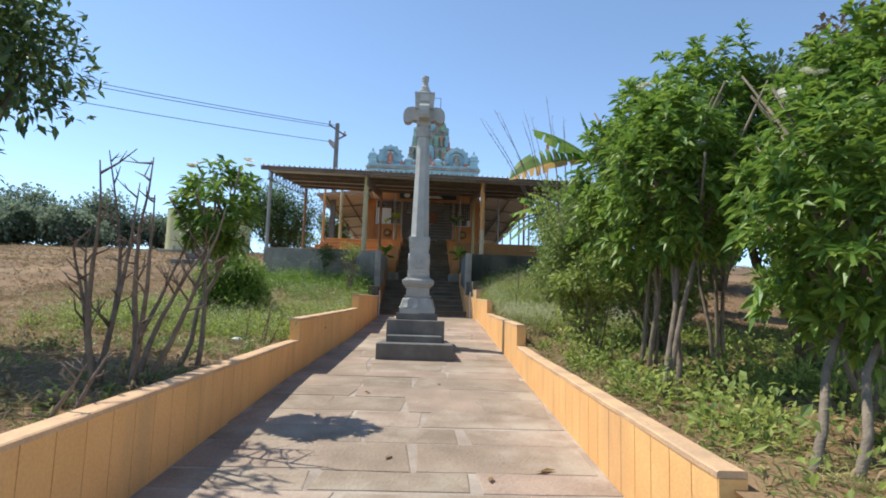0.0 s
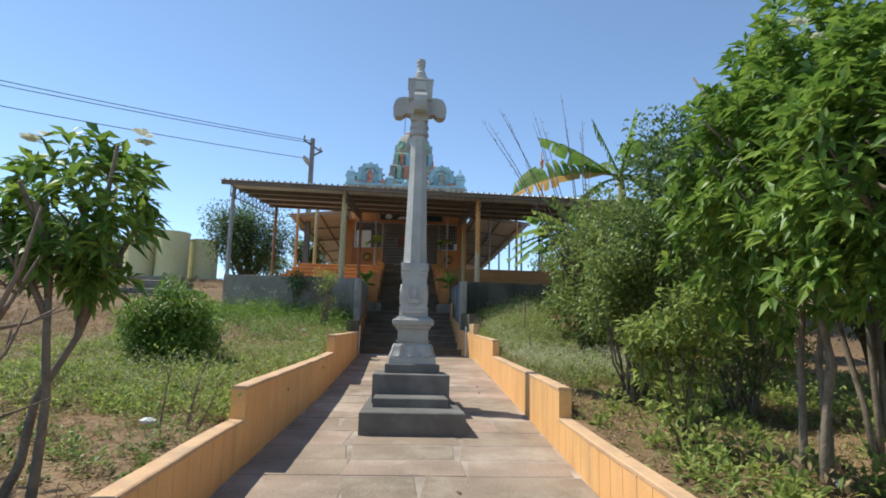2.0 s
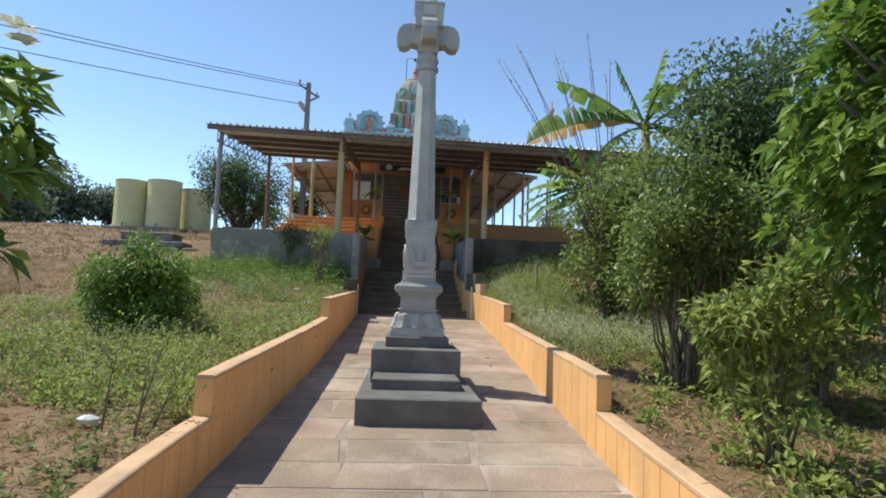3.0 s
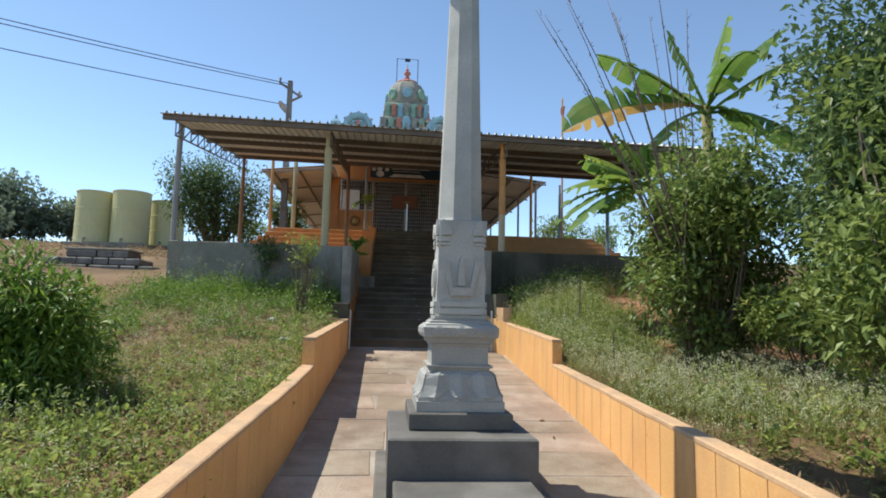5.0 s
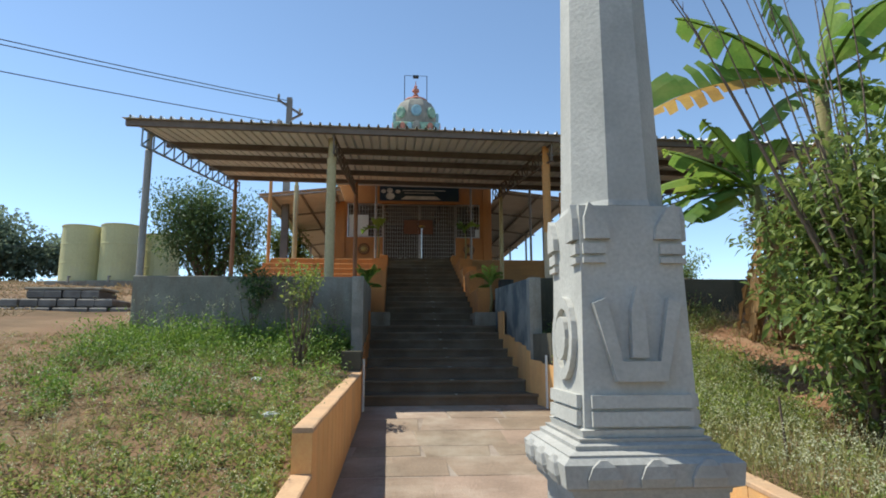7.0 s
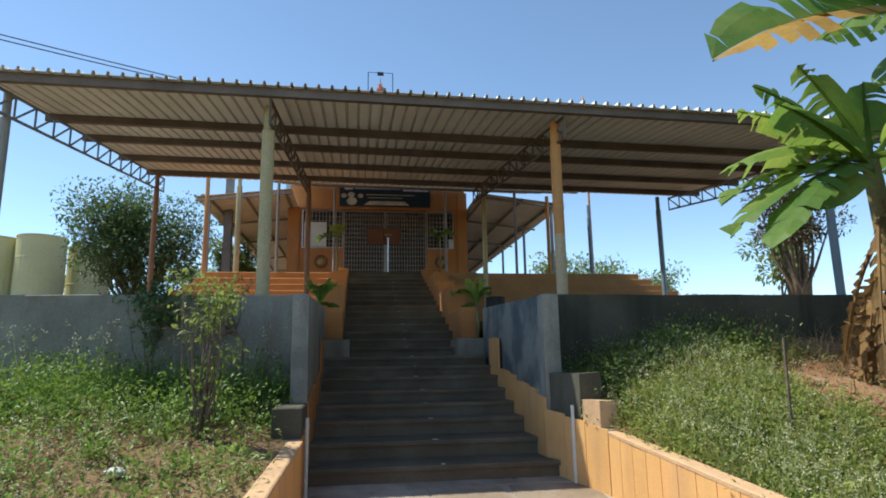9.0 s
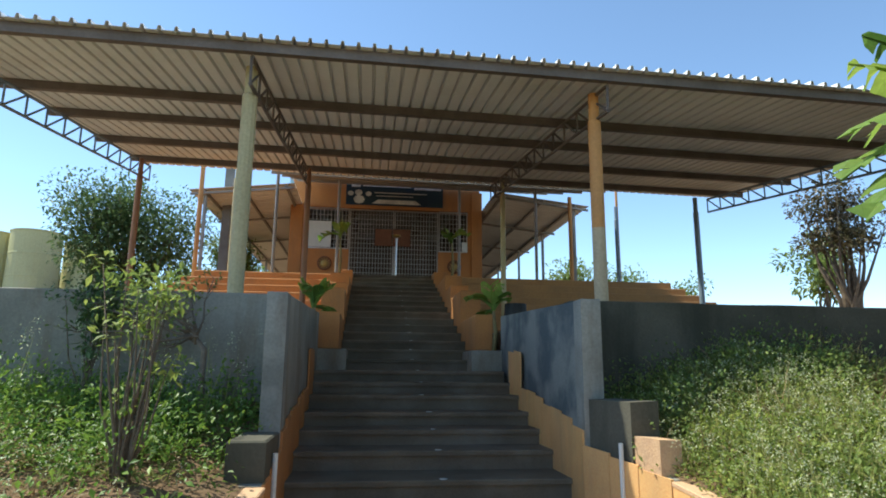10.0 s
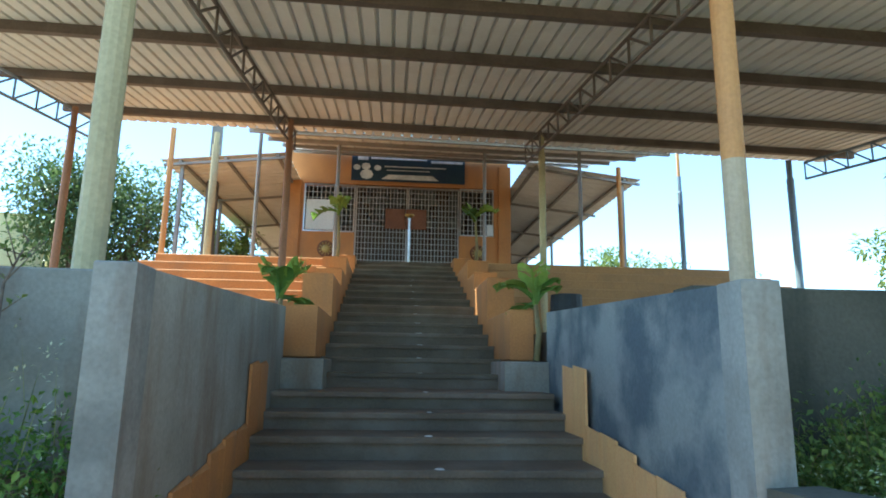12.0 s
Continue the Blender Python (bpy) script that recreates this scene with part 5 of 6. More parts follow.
def banana(seed, x, y, height, leaves, label, leaf_len=1.8, leaf_w=0.45, stem_r=0.11, at_z=None, dry=2, first=0.0, name="banana_plant", tips=(), lean=(0.0, 0.0)):
    r = random.Random(seed)
    z0 = land(x, y) if at_z is None else at_z
    pl = thing(name, label, "banana plant", (x, y, z0))
    part("stem", Geo().tube([(0, 0, -0.1 if at_z is None else 0.0), (0.03 + lean[0] * 0.25, lean[1] * 0.25, height * 0.4), (lean[0], 0.03 + lean[1], height)], [stem_r, stem_r * 0.85, stem_r * 0.55], 10), M_BANANA_STEM, pl, smooth=True)
    for k in range(leaves):
        a, el, ln = (first + k * 2.4 + r.uniform(-0.3, 0.3), r.uniform(0.15, 1.15), leaf_len * r.uniform(0.7, 1.1))
        if name == "plantain_shoot":
            el = r.uniform(0.1, 1.3) if k % 2 else r.uniform(0.9, 1.4)
        d = Vector((math.cos(a) * math.cos(el), math.sin(a) * math.cos(el), math.sin(el)))
        g = Geo()
        banana_leaf(g, (0, 0.02, height * r.uniform(0.88, 1.0)), d, ln, leaf_w * r.uniform(0.8, 1.1), 0.24 + 0.5 * max(0, math.cos(el)) * r.uniform(0.4, 1.0), r, 0.22)
        part("leaf_blade", g, M_BANANA, pl)
    for tx, ty, tz, sag, edge in tips:
        # a blade from the crown to the place of its tip
        p = Vector((lean[0], lean[1] + 0.02, height * r.uniform(0.94, 1.02)))
        to = Vector((tx - x, ty - y, tz - z0)) - p
        ln = to.length
        for _ in range(8):
            ln = (to + Vector((0, 0, sag * ln))).length / 0.92
        d = to + Vector((0, 0, sag * ln))
        w = leaf_w * (1.3 if edge else r.uniform(0.85, 1.1))
        g = Geo()
        banana_leaf(g, p, d, ln, w, sag, r, 0.28, (1,) if edge else (-1, 1), 1.2 if edge else r.uniform(-0.8, -0.15))
        part("leaf_blade", g, M_BANANA, pl)
        if edge:
            g = Geo()
            banana_leaf(g, p - Vector((0, 0, 0.004)), d, ln, w * 0.85, sag, r, 0.5, (-1,), -0.75)
            part("dry_edge", g, M_BANANA_YELLOW, pl, "yellow withered edge of a leaf")
    for k in range(dry):
        a = first + 1 + k * 1.9
        g = Geo()
        q = r.uniform(0.45, 0.9)
        banana_leaf(g, (lean[0] * q * q, lean[1] * q * q, height * q), (math.cos(a), math.sin(a), r.uniform(-1.6, -0.5)), leaf_len * r.uniform(0.35, 0.6), leaf_w * r.uniform(0.3, 0.6), 0.9, r, 0.8)
        part("dry_leaf", g, M_BANANA_DRY, pl, "dry brown hanging leaf")
    return pl


# trees and shrubs beside the ramp, east side
FRANGI = "frangipani tree with long green leaves and white flowers"
plumeria(11, 1.80, 3.65, 2.4, 0.85, 1.9, FRANGI, 200, 0.17, 2, (0.65, 0.6), flowers=2, low=0.35)
plumeria(12, 1.85, 5.4, 2.9, 0.70, 1.9, FRANGI, 170, 0.17, 3, (0.25, 0.5), flowers=5, low=0.3)
plumeria(13, 2.15, 6.85, 3.3, 0.95, 2.3, FRANGI, 240, 0.18, 4, (0.15, 0.1), flowers=8, low=0.4)
plumeria(14, 3.30, 7.6, 4.25, 1.1, 2.8, FRANGI, 240, 0.19, 3, (0.0, 0.2), flowers=5, low=0.3)
plumeria(15, 2.9, 5.0, 3.2, 0.9, 2.2, FRANGI, 180, 0.18, 3, (0.3, 0.2), flowers=3, low=0.2)
plumeria(16, 3.8, 3.4, 3.5, 1.0, 2.6, FRANGI, 170, 0.19, 2, (0.5, 0.4), flowers=3)
leafy(20, 1.95, 7.9, 1.5, 0.5, "low leafy shrub with bright green leaves", n=2600, leaf=0.08, m=M_WEED, stems=5, bottom=0.0, trunk_r=0.014, shells=14)
leafy(21, 2.35, 10.0, 2.6, 0.9, "sparse many-stemmed shrub with small olive leaves", n=9500, leaf=0.075, m=M_LEAF_OLIVE, stems=9, bottom=0.25, bark=M_BARK_PALE, trunk_r=0.02, shells=30)
leafy(22, 3.4, 9.7, 2.5, 0.95, "sparse many-stemmed shrub with small olive leaves", n=8000, leaf=0.075, m=M_LEAF_OLIVE, stems=7, bottom=0.2, bark=M_BARK_PALE, trunk_r=0.02, shells=26)
leafy(23, 4.7, 12.2, 5.0, 1.8, "dense dark green tree with small leaves", "tree", "tree", 22000, 0.11, M_LEAF_DARK, 4, 0.6, trunk_r=0.06, shells=34)
leafy(24, 6.4, 8.8, 5.3, 2.0, "broad tree with dark green and reddish leaves", "tree", "tree", 11000, 0.15, M_LEAF_RED, 3, 1.0, trunk_r=0.09, shells=28)
leafy(25, 4.4, 7.6, 4.3, 1.4, "dense dark green tree with small leaves", "tree", "tree", 14000, 0.12, M_LEAF_DARK, 3, 0.6, trunk_r=0.06, shells=24)
leafy(26, 3.28, 14.1, 3.6, 1.2, "large rounded shrub with dense small green leaves", n=15000, leaf=0.105, m=M_LEAF_OLIVE, stems=6, bottom=-0.35, trunk_r=0.025, shells=40)
leafy(27, 5.7, 14.2, 3.4, 1.3, "large rounded shrub with dense small green leaves", n=16000, leaf=0.085, m=M_LEAF_OLIVE, stems=6, bottom=0.2, trunk_r=0.035, shells=26)
leafy(28, 3.9, 13.0, 1.45, 0.75, "bright green low shrub with small leaves", n=9000, leaf=0.07, m=M_WEED, stems=6, bottom=0.1, trunk_r=0.02, shells=18)
leafy(29, 8.2, 13.5, 4.8, 1.9, "dense dark green tree with small leaves", "tree", "tree", 9000, 0.14, M_LEAF_DARK, 3, 0.7, trunk_r=0.09, shells=26)
leafy(30, 8.5, 18.2, 4.2, 1.7, "dense dark green tree with small leaves", "tree", "tree", 8000, 0.14, M_LEAF_DARK, 3, 0.7, trunk_r=0.09, shells=26)
leafy(31, 10.6, 26.0, 4.0, 1.2, "small distant tree with fine reddish leaves", "tree", "tree", 4500, 0.13, M_LEAF_RED, 2, 1.2, trunk_r=0.07, shells=18)
leafy(32, 9.5, 5.5, 5.5, 2.2, "broad tree with dark green and reddish leaves", "tree", "tree", 9000, 0.17, M_LEAF_DARK, 3, 0.8, trunk_r=0.1, shells=28)
whips = thing("bare_shrub", "tall bare whip-like twigs rising from a leafy shrub", "shrub", (3.05, 14.0, land(3.05, 14.0)))
rng = random.Random(33)
foot = Vector((0, 0, -0.1))
for k in range(12):
    s0 = k / 11
    fork = Vector((-0.75 + 0.9 * s0, rng.uniform(-0.2, 0.3), 2.45 + rng.uniform(-0.3, 0.25)))
    tip = fork + Vector((-1.3 + 1.5 * s0 + rng.uniform(-0.15, 0.15), rng.uniform(-0.35, 0.45), 1.5 + 0.9 * math.sin(math.pi * (0.15 + 0.7 * s0)) + rng.uniform(-0.3, 0.2)))
    mid_p = foot.lerp(fork, 0.55) + Vector((0.15, 0, 0.1))
    pts = [foot + Vector((0.03 * math.cos(k), 0.03 * math.sin(k), 0)), mid_p, fork] + [fork.lerp(tip, q) + Vector((rng.uniform(-0.02, 0.02), 0, 0.09 * math.sin(math.pi * q))) for q in (0.25, 0.5, 0.75, 1)]
    g = Geo().tube(pts, [0.026, 0.02, 0.011, 0.008, 0.0065, 0.005, 0.003], 6)
    for q in range(9):
        b = fork.lerp(tip, rng.uniform(0.25, 0.95)) + Vector((0, 0, 0.06))
        g.tube([b, b + Vector((rng.uniform(-0.05, 0.05), rng.uniform(-0.05, 0.05), rng.uniform(0.03, 0.08)))], [0.005, 0.002], 4)
    part("stem", g, M_TWIG, whips, smooth=True)
BANANA = "banana plant with broad torn green leaves and a brown stem"
banana(41, 4.6, 17.3, 2.0, 0, BANANA, 1.7, 0.42, 0.13, dry=18, lean=(-0.95, -0.9), tips=[
    (2.29, 15.8, 4.81, 0.12, 0), (2.63, 16.7, 5.14, 0.2, 0), (2.13, 16.2, 4.41, 0.3, 0), (2.11, 16.3, 4.14, 0.35, 0), (1.96, 16.0, 3.81, 0.35, 0), (2.06, 15.7, 3.67, 0.4, 0),
    (3.05, 16.4, 5.46, 0.1, 0), (3.57, 16.3, 5.28, 0.1, 0), (3.83, 16.0, 5.10, 0.1, 0), (2.96, 16.9, 5.5, 0.15, 0), (2.58, 15.9, 4.01, 0.3, 0), (3.9, 15.2, 4.1, 0.4, 0), (4.6, 16.9, 4.6, 0.4, 0), (4.4, 15.6, 4.3, 0.4, 0)])
banana(42, 5.1, 17.0, 3.4, 0, BANANA, 2.1, 0.6, 0.14, dry=12, first=0.7, lean=(-0.55, -0.8), tips=[
    (2.10, 16.2, 5.35, 0.3, 1), (2.67, 16.2, 6.71, 0.2, 0), (3.98, 16.4, 7.31, 0.06, 0), (4.98, 16.2, 7.55, 0.05, 0), (5.84, 16.0, 7.27, 0.2, 0), (6.52, 15.9, 6.9, 0.2, 0),
    (5.34, 15.8, 5.28, 0.6, 0), (6.19, 16.0, 5.21, 0.5, 0), (3.49, 15.9, 5.08, 0.5, 0), (4.6, 17.8, 6.6, 0.3, 0), (4.4, 14.7, 6.2, 0.4, 0)])

# west side
plumeria(17, -2.08, 6.4, 1.98, 0.47, 1.15, "young frangipani tree with a round leafy head on two stems", 48, 0.17, 2, (0.18, 0.0), flowers=2)
bare(34, -2.12, 5.3, 1.8, 7, 0.36, "leafless shrub of many brown twiggy stems", 0.028, twigs=7)
bare(35, -2.55, 5.9, 2.0, 3, 0.5, "leafless shrub of many brown twiggy stems", 0.025, twigs=8, lean=(-0.1, 0))
bare(36, -2.0, 4.1, 0.55, 3, 0.5, "short dry stub with broken twigs", 0.02, twigs=5)
bare(37, -2.0, 8.3, 0.8, 4, 0.5, "small dry bush of thin twigs", 0.012, twigs=8)
leafy(38, -3.5, 12.1, 1.25, 0.78, "dense rounded green bush of fine narrow leaves", "bush", "bush", 14000, 0.11, M_LEAF, 6, -0.35, trunk_r=0.012, shells=34, wide=0.22)
leafy(39, -2.0, 17.0, 1.75, 0.34, "tall thin young shrub with sparse yellow-green leaves", n=520, leaf=0.065, m=M_WEED, stems=4, bottom=0.1, bark=M_BARK, trunk_r=0.014, shells=22)
leafy(40, -2.95, 18.6, 1.25, 0.36, "dark creeper hanging over the cement wall", "creeper", "creeper", 900, 0.07, M_LEAF_DARK, 4, 0.35, trunk_r=0.012, shells=12)
crook = thing("crooked_shrub", "half-bare crooked shrub leaning sideways along the cement wall", "shrub", (-1.95, 18.5, land(-1.95, 18.5)))
rng = random.Random(58)
part("trunk", Geo().tube([(0, 0, -0.1), (-0.03, 0.02, 0.25), (-0.02, 0.0, 0.5), (-0.12, 0.02, 0.62)], [0.03, 0.027, 0.024, 0.018], 8), M_BARK_PALE, crook, smooth=True)
lb, lw = [], []
for k in range(11):
    b = Vector((-0.08 - 0.04 * rng.random(), 0.01, 0.56 + 0.06 * rng.random()))
    e = b + Vector((rng.uniform(-1.05, 0.08), rng.uniform(-0.18, 0.2), rng.uniform(-0.06, 0.55)))
    pts = [b.lerp(e, q) + Vector((rng.uniform(-0.03, 0.03), rng.uniform(-0.03, 0.03), rng.uniform(-0.03, 0.05))) for q in (0, 0.3, 0.6, 1)]
    g = Geo().tube(pts, [0.013, 0.010, 0.007, 0.003], 6)
    for q in range(9):
        t = pts[rng.randint(1, 2)].lerp(pts[3], rng.random())
        d = Vector((rng.uniform(-1, 0.6), rng.uniform(-0.7, 0.7), rng.uniform(-0.1, 1))).normalized()
        ln = rng.uniform(0.1, 0.26)
        g.tube([t, t + d * ln], [0.004, 0.0015], 4)
        for w in range(5):
            lb.append(t + d * ln * rng.uniform(0.3, 1.05))
            lw.append(d + Vector((rng.gauss(0, 0.7), rng.gauss(0, 0.7), rng.gauss(0.1, 0.6))))
    part("branch", g, M_BARK_PALE, crook, smooth=True)
np.random.seed(58)
leaf_part("crown", lb, lw, 0.045, 0.022, M_LEAF_OLIVE, crook, 0.3, "thin crown of small dull leaves")
leafy(43, -7.1, 30.2, 4.4, 2.25, "spreading guava-like tree with glossy grey-green leaves", "tree", "tree", 15000, 0.14, M_LEAF_DARK, 4, 0.2, trunk_r=0.07, shells=40)
leafy(44, -5.1, 33.5, 2.8, 1.1, "spreading guava-like tree with glossy grey-green leaves", "tree", "tree", 4000, 0.13, M_LEAF_OLIVE, 3, 0.3, trunk_r=0.06, shells=20)
leafy(45, -5.05, 6.0, 4.2, 1.9, "mango-like tree with dark glossy leaves overhanging the field", "tree", "tree", 11000, 0.135, M_LEAF_DARK, 1, 1.3, trunk_r=0.09, shells=26, wide=0.4)
# far hedge, its haze put into the leaf colour
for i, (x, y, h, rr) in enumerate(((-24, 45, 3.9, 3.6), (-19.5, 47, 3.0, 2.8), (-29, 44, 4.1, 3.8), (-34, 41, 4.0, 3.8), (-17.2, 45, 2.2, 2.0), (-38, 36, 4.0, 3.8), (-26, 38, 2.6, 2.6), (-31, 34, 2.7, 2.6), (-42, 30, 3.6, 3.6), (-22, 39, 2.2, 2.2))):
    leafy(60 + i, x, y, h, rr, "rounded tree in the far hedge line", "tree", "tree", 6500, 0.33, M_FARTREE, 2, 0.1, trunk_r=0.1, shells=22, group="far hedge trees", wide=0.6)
for i, (x, y, h, rr) in enumerate(((9, 40, 2.6, 1.6), (13, 44, 2.2, 1.7), (17, 46, 2.4, 1.8), (7.5, 34, 1.1, 0.7), (-6, 47, 3.2, 2.0), (-9.5, 46, 2.6, 1.6), (14, 31, 3.0, 1.4))):
    leafy(80 + i, x, y, h, rr, "thin dry-leaved bush on the far slope", "bush", "bush", 1800, 0.22, M_LEAF_OLIVE, 3, 0.1, trunk_r=0.04, shells=14, group="far bushes")

# potted plantain shoots tied beside the upper steps
for k, (x, y, z, h) in enumerate(((-1.38, 21.75, 3.30, 0.75), (1.16, 21.75, 3.30, 0.75), (-1.30, 26.6, 4.935, 1.25), (1.22, 26.6, 4.935, 1.25))):
    banana(90 + k, x, y, h * 0.85, 6, "young plantain shoot tied upright as a gate decoration", 0.6, 0.3, 0.035, at_z=z, dry=0, first=k * 1.0, name="plantain_shoot")
single("water_drum", Geo().turned(1.52, 21.9, [(0.16, 3.601), (0.17, 3.65), (0.165, 3.8), (0.17, 3.82), (0.165, 3.84), (0.16, 3.98), (0.13, 3.985)], 16), M_BLACK, "black plastic drum behind the stair wall", "drum")

# ---- ground cover ----
def scatter(seed, n, box, keep):
    rs = np.random.RandomState(seed)
    x0, x1, y0, y1 = box
    out = []
    px, py = rs.uniform(x0, x1, n), rs.uniform(y0, y1, n)
    for a, b in zip(px, py):
        if (a < wall_w(b) - 0.15 or a > wall_e(b) + 0.15) and not (-4.8 < a < 5.7 and b > 18.84) and keep(a, b, rs.rand()):
            out.append((a, b, land(a, b)))
    return np.array(out), rs


def tufts(name, seed, n, box, keep, height, width, material, label, category, blades=5, lie=0.5):
    p, rs = scatter(seed, n, box, keep)
    base = np.repeat(p, blades, 0) + np.concatenate([rs.normal(0, 0.035, (len(p) * blades, 2)), np.full((len(p) * blades, 1), -0.01)], 1)
    m = len(base)
    way = np.stack([rs.normal(0, lie, m), rs.normal(0, lie, m), np.ones(m)], 1)
    ln = height * rs.uniform(0.4, 1.3, m)
    np.random.seed(seed)
    me = leaf_mesh(name, base, way, ln, width * rs.uniform(0.6, 1.4, m), material, 0.7, (rs.normal(0, 1), 1, 0.2), True)
    return tagged(new(name, me), label, category, kind="stuff")


def patch(x, y, s=0.35, o=0.0):
    return noise.noise((x * s + o, y * s - o, o * 3 + 2))


green_w = lambda x, y: (0.1 if y < 7 else 0.45) + 0.3 * (y > 9.5) + 0.8 * patch(x, y, 0.33) - 0.6 * (x < -5.5) - 0.45 * (y > 14.5) * (x < -2.6) * (y < 17)
green_e = lambda x, y: 0.75 + 0.8 * patch(x, y, 0.4, 3)
tufts("dry_grass", 1, 16000, (-9, -1.35, 1, 19), lambda x, y, q: q > green_w(x, y) * 0.8, 0.17, 0.011, M_DRY, "dry straw-coloured grass on the slope", "grass", 6, 0.9)
tufts("dry_grass", 2, 9000, (-30, -8, 3, 45), lambda x, y, q: True, 0.22, 0.03, M_DRY, "dry straw-coloured grass on the far slope", "grass", 5, 0.8)
tufts("green_grass", 3, 12000, (-8, -1.35, 3, 19), lambda x, y, q: q < green_w(x, y), 0.15, 0.011, M_GRASS, "short green grass and herbs on the slope", "grass", 6, 0.8)
tufts("dry_grass", 4, 9000, (1.35, 11, 1, 19), lambda x, y, q: q > 0.4 + 0.6 * patch(x, y, 0.4, 3), 0.15, 0.011, M_DRY, "dry straw-coloured grass on the slope", "grass", 6, 0.9)
tufts("green_grass", 5, 14000, (1.35, 9, 1, 18.8), lambda x, y, q: q < green_e(x, y) and not (x > 3.0 and y > 14.5), 0.15, 0.011, M_GRASS, "short green grass and herbs on the slope", "grass", 6, 0.8)
tufts("dry_grass", 6, 7000, (-12, 20, 34, 60), lambda x, y, q: True, 0.4, 0.03, M_DRY, "tall dry grass on the far slope", "grass", 4, 0.5)


def weeds(name, seed, n, box, keep, size, label, m=None, leaf=0.05, per=40):
    """Leafy herbs: little domes of leaves on thin stalks."""
    p, rs = scatter(seed, n, box, keep)
    k = len(p)
    s = size * (0.35 + 1.25 * rs.rand(k) ** 1.6)
    idx = np.repeat(np.arange(k), per)
    u = rs.normal(0, 1, (len(idx), 3))
    u /= np.linalg.norm(u, axis=1, keepdims=True)
    u[:, 2] = np.abs(u[:, 2])
    base = p[idx] + u * (s[idx] * rs.rand(len(idx)) ** 0.4)[:, None] * np.array([0.8, 0.8, 1.0])
    ln = leaf * rs.uniform(0.6, 1.3, len(idx))
    np.random.seed(seed)
    return tagged(new(name, leaf_mesh(name, base, u + rs.normal(0, 0.5, u.shape), ln, ln * 0.45, m or M_WEED, 0.3)), label, "weeds", kind="stuff")


weeds("weeds", 11, 700, (-4.9, -1.5, 14.8, 18.8), lambda x, y, q: y > 16.4 + 1.4 * q or q < 0.2, 0.36, "lush green weeds below the cement wall", M_LEAF, leaf=0.048, per=100)
weeds("weeds", 12, 1100, (-6, -1.5, 7.5, 15.5), lambda x, y, q: q < (patch(x, y, 0.55, 7) + 0.25) * 1.6 * (green_w(x, y) > 0.3), 0.24, "bushy green weeds on the slope", leaf=0.055, per=60)
weeds("weeds", 13, 700, (1.6, 5.0, 11.5, 18.8), lambda x, y, q: q < patch(x, y, 0.6, 4) + 0.35 + 0.5 * (y > 16.6) * (x < 3) - 0.7 * (x > 3.1) * (y > 14.5), 0.24, "lush green weeds below the dark wall", leaf=0.055, per=60)
weeds("weeds", 14, 800, (1.5, 6.5, 1, 12), lambda x, y, q: q < 0.6 + patch(x, y, 0.5, 2), 0.26, "leafy green undergrowth beneath the trees", M_WEED, 0.075, 60)
weeds("weeds", 15, 260, (-4, -1.7, 3.5, 8), lambda x, y, q: q < 0.3 + patch(x, y, 0.7, 5), 0.12, "low olive weeds on the dry slope", M_LEAF_OLIVE)
weeds("dry_weeds", 16, 700, (-7, -1.5, 4, 17), lambda x, y, q: q < patch(x, y, 0.8, 9) + 0.4, 0.14, "brown withered herbs on the slope", M_DRY, 0.06, 30)
weeds("dry_weeds", 17, 450, (1.5, 8, 6, 18.5), lambda x, y, q: q < patch(x, y, 0.8, 11) + 0.35 + 0.4 * (x > 3.4) * (y > 14), 0.12, "brown withered leaves and herbs on the bare soil", M_DRY, 0.07, 30)
weeds("weeds", 18, 1900, (1.5, 3.9, 14.6, 18.78), lambda x, y, q: q < 1.25 + 0.6 * patch(x, y, 0.7, 6) - 1.6 * max(0, x - 2.5 - 0.5 * (y > 17.6)), 0.17, "dense low green weeds beside the gate", leaf=0.045, per=46)
weeds("weeds", 19, 180, (1.5, 3.6, 17.7, 18.8), lambda x, y, q: True, 0.36, "tall green weeds at the foot of the dark wall", M_LEAF_OLIVE, 0.045, 80)
weeds("weeds", 20, 700, (-5.5, -1.45, 9.0, 15.0), lambda x, y, q: q < 0.55 + 0.9 * patch(x, y, 0.5, 8) - 0.3 * (x < -4), 0.18, "low green clumps among the dry grass", leaf=0.045, per=46)
tufts("green_grass", 21, 2600, (1.45, 4.2, 13.5, 18.8), lambda x, y, q: q < 0.9 - 0.8 * (x > 2.9) * (y < 17.7), 0.30, 0.009, M_GRASS, "long green grass stalks beside the gate", "grass", 5, 0.45)
tufts("dry_grass", 23, 6500, (1.45, 4.6, 12.5, 18.3), lambda x, y, q: q < 0.6 + 0.8 * patch(x, y, 0.7, 1), 0.2, 0.01, M_DRY, "dry straw mixed into the green weeds", "grass", 5, 0.7)
tufts("dry_grass", 22, 260, (1.5, 5.6, 17.2, 18.75), lambda x, y, q: True, 0.62, 0.008, M_DRY, "tall dry seed stalks by the dark wall", "grass", 3, 0.25)
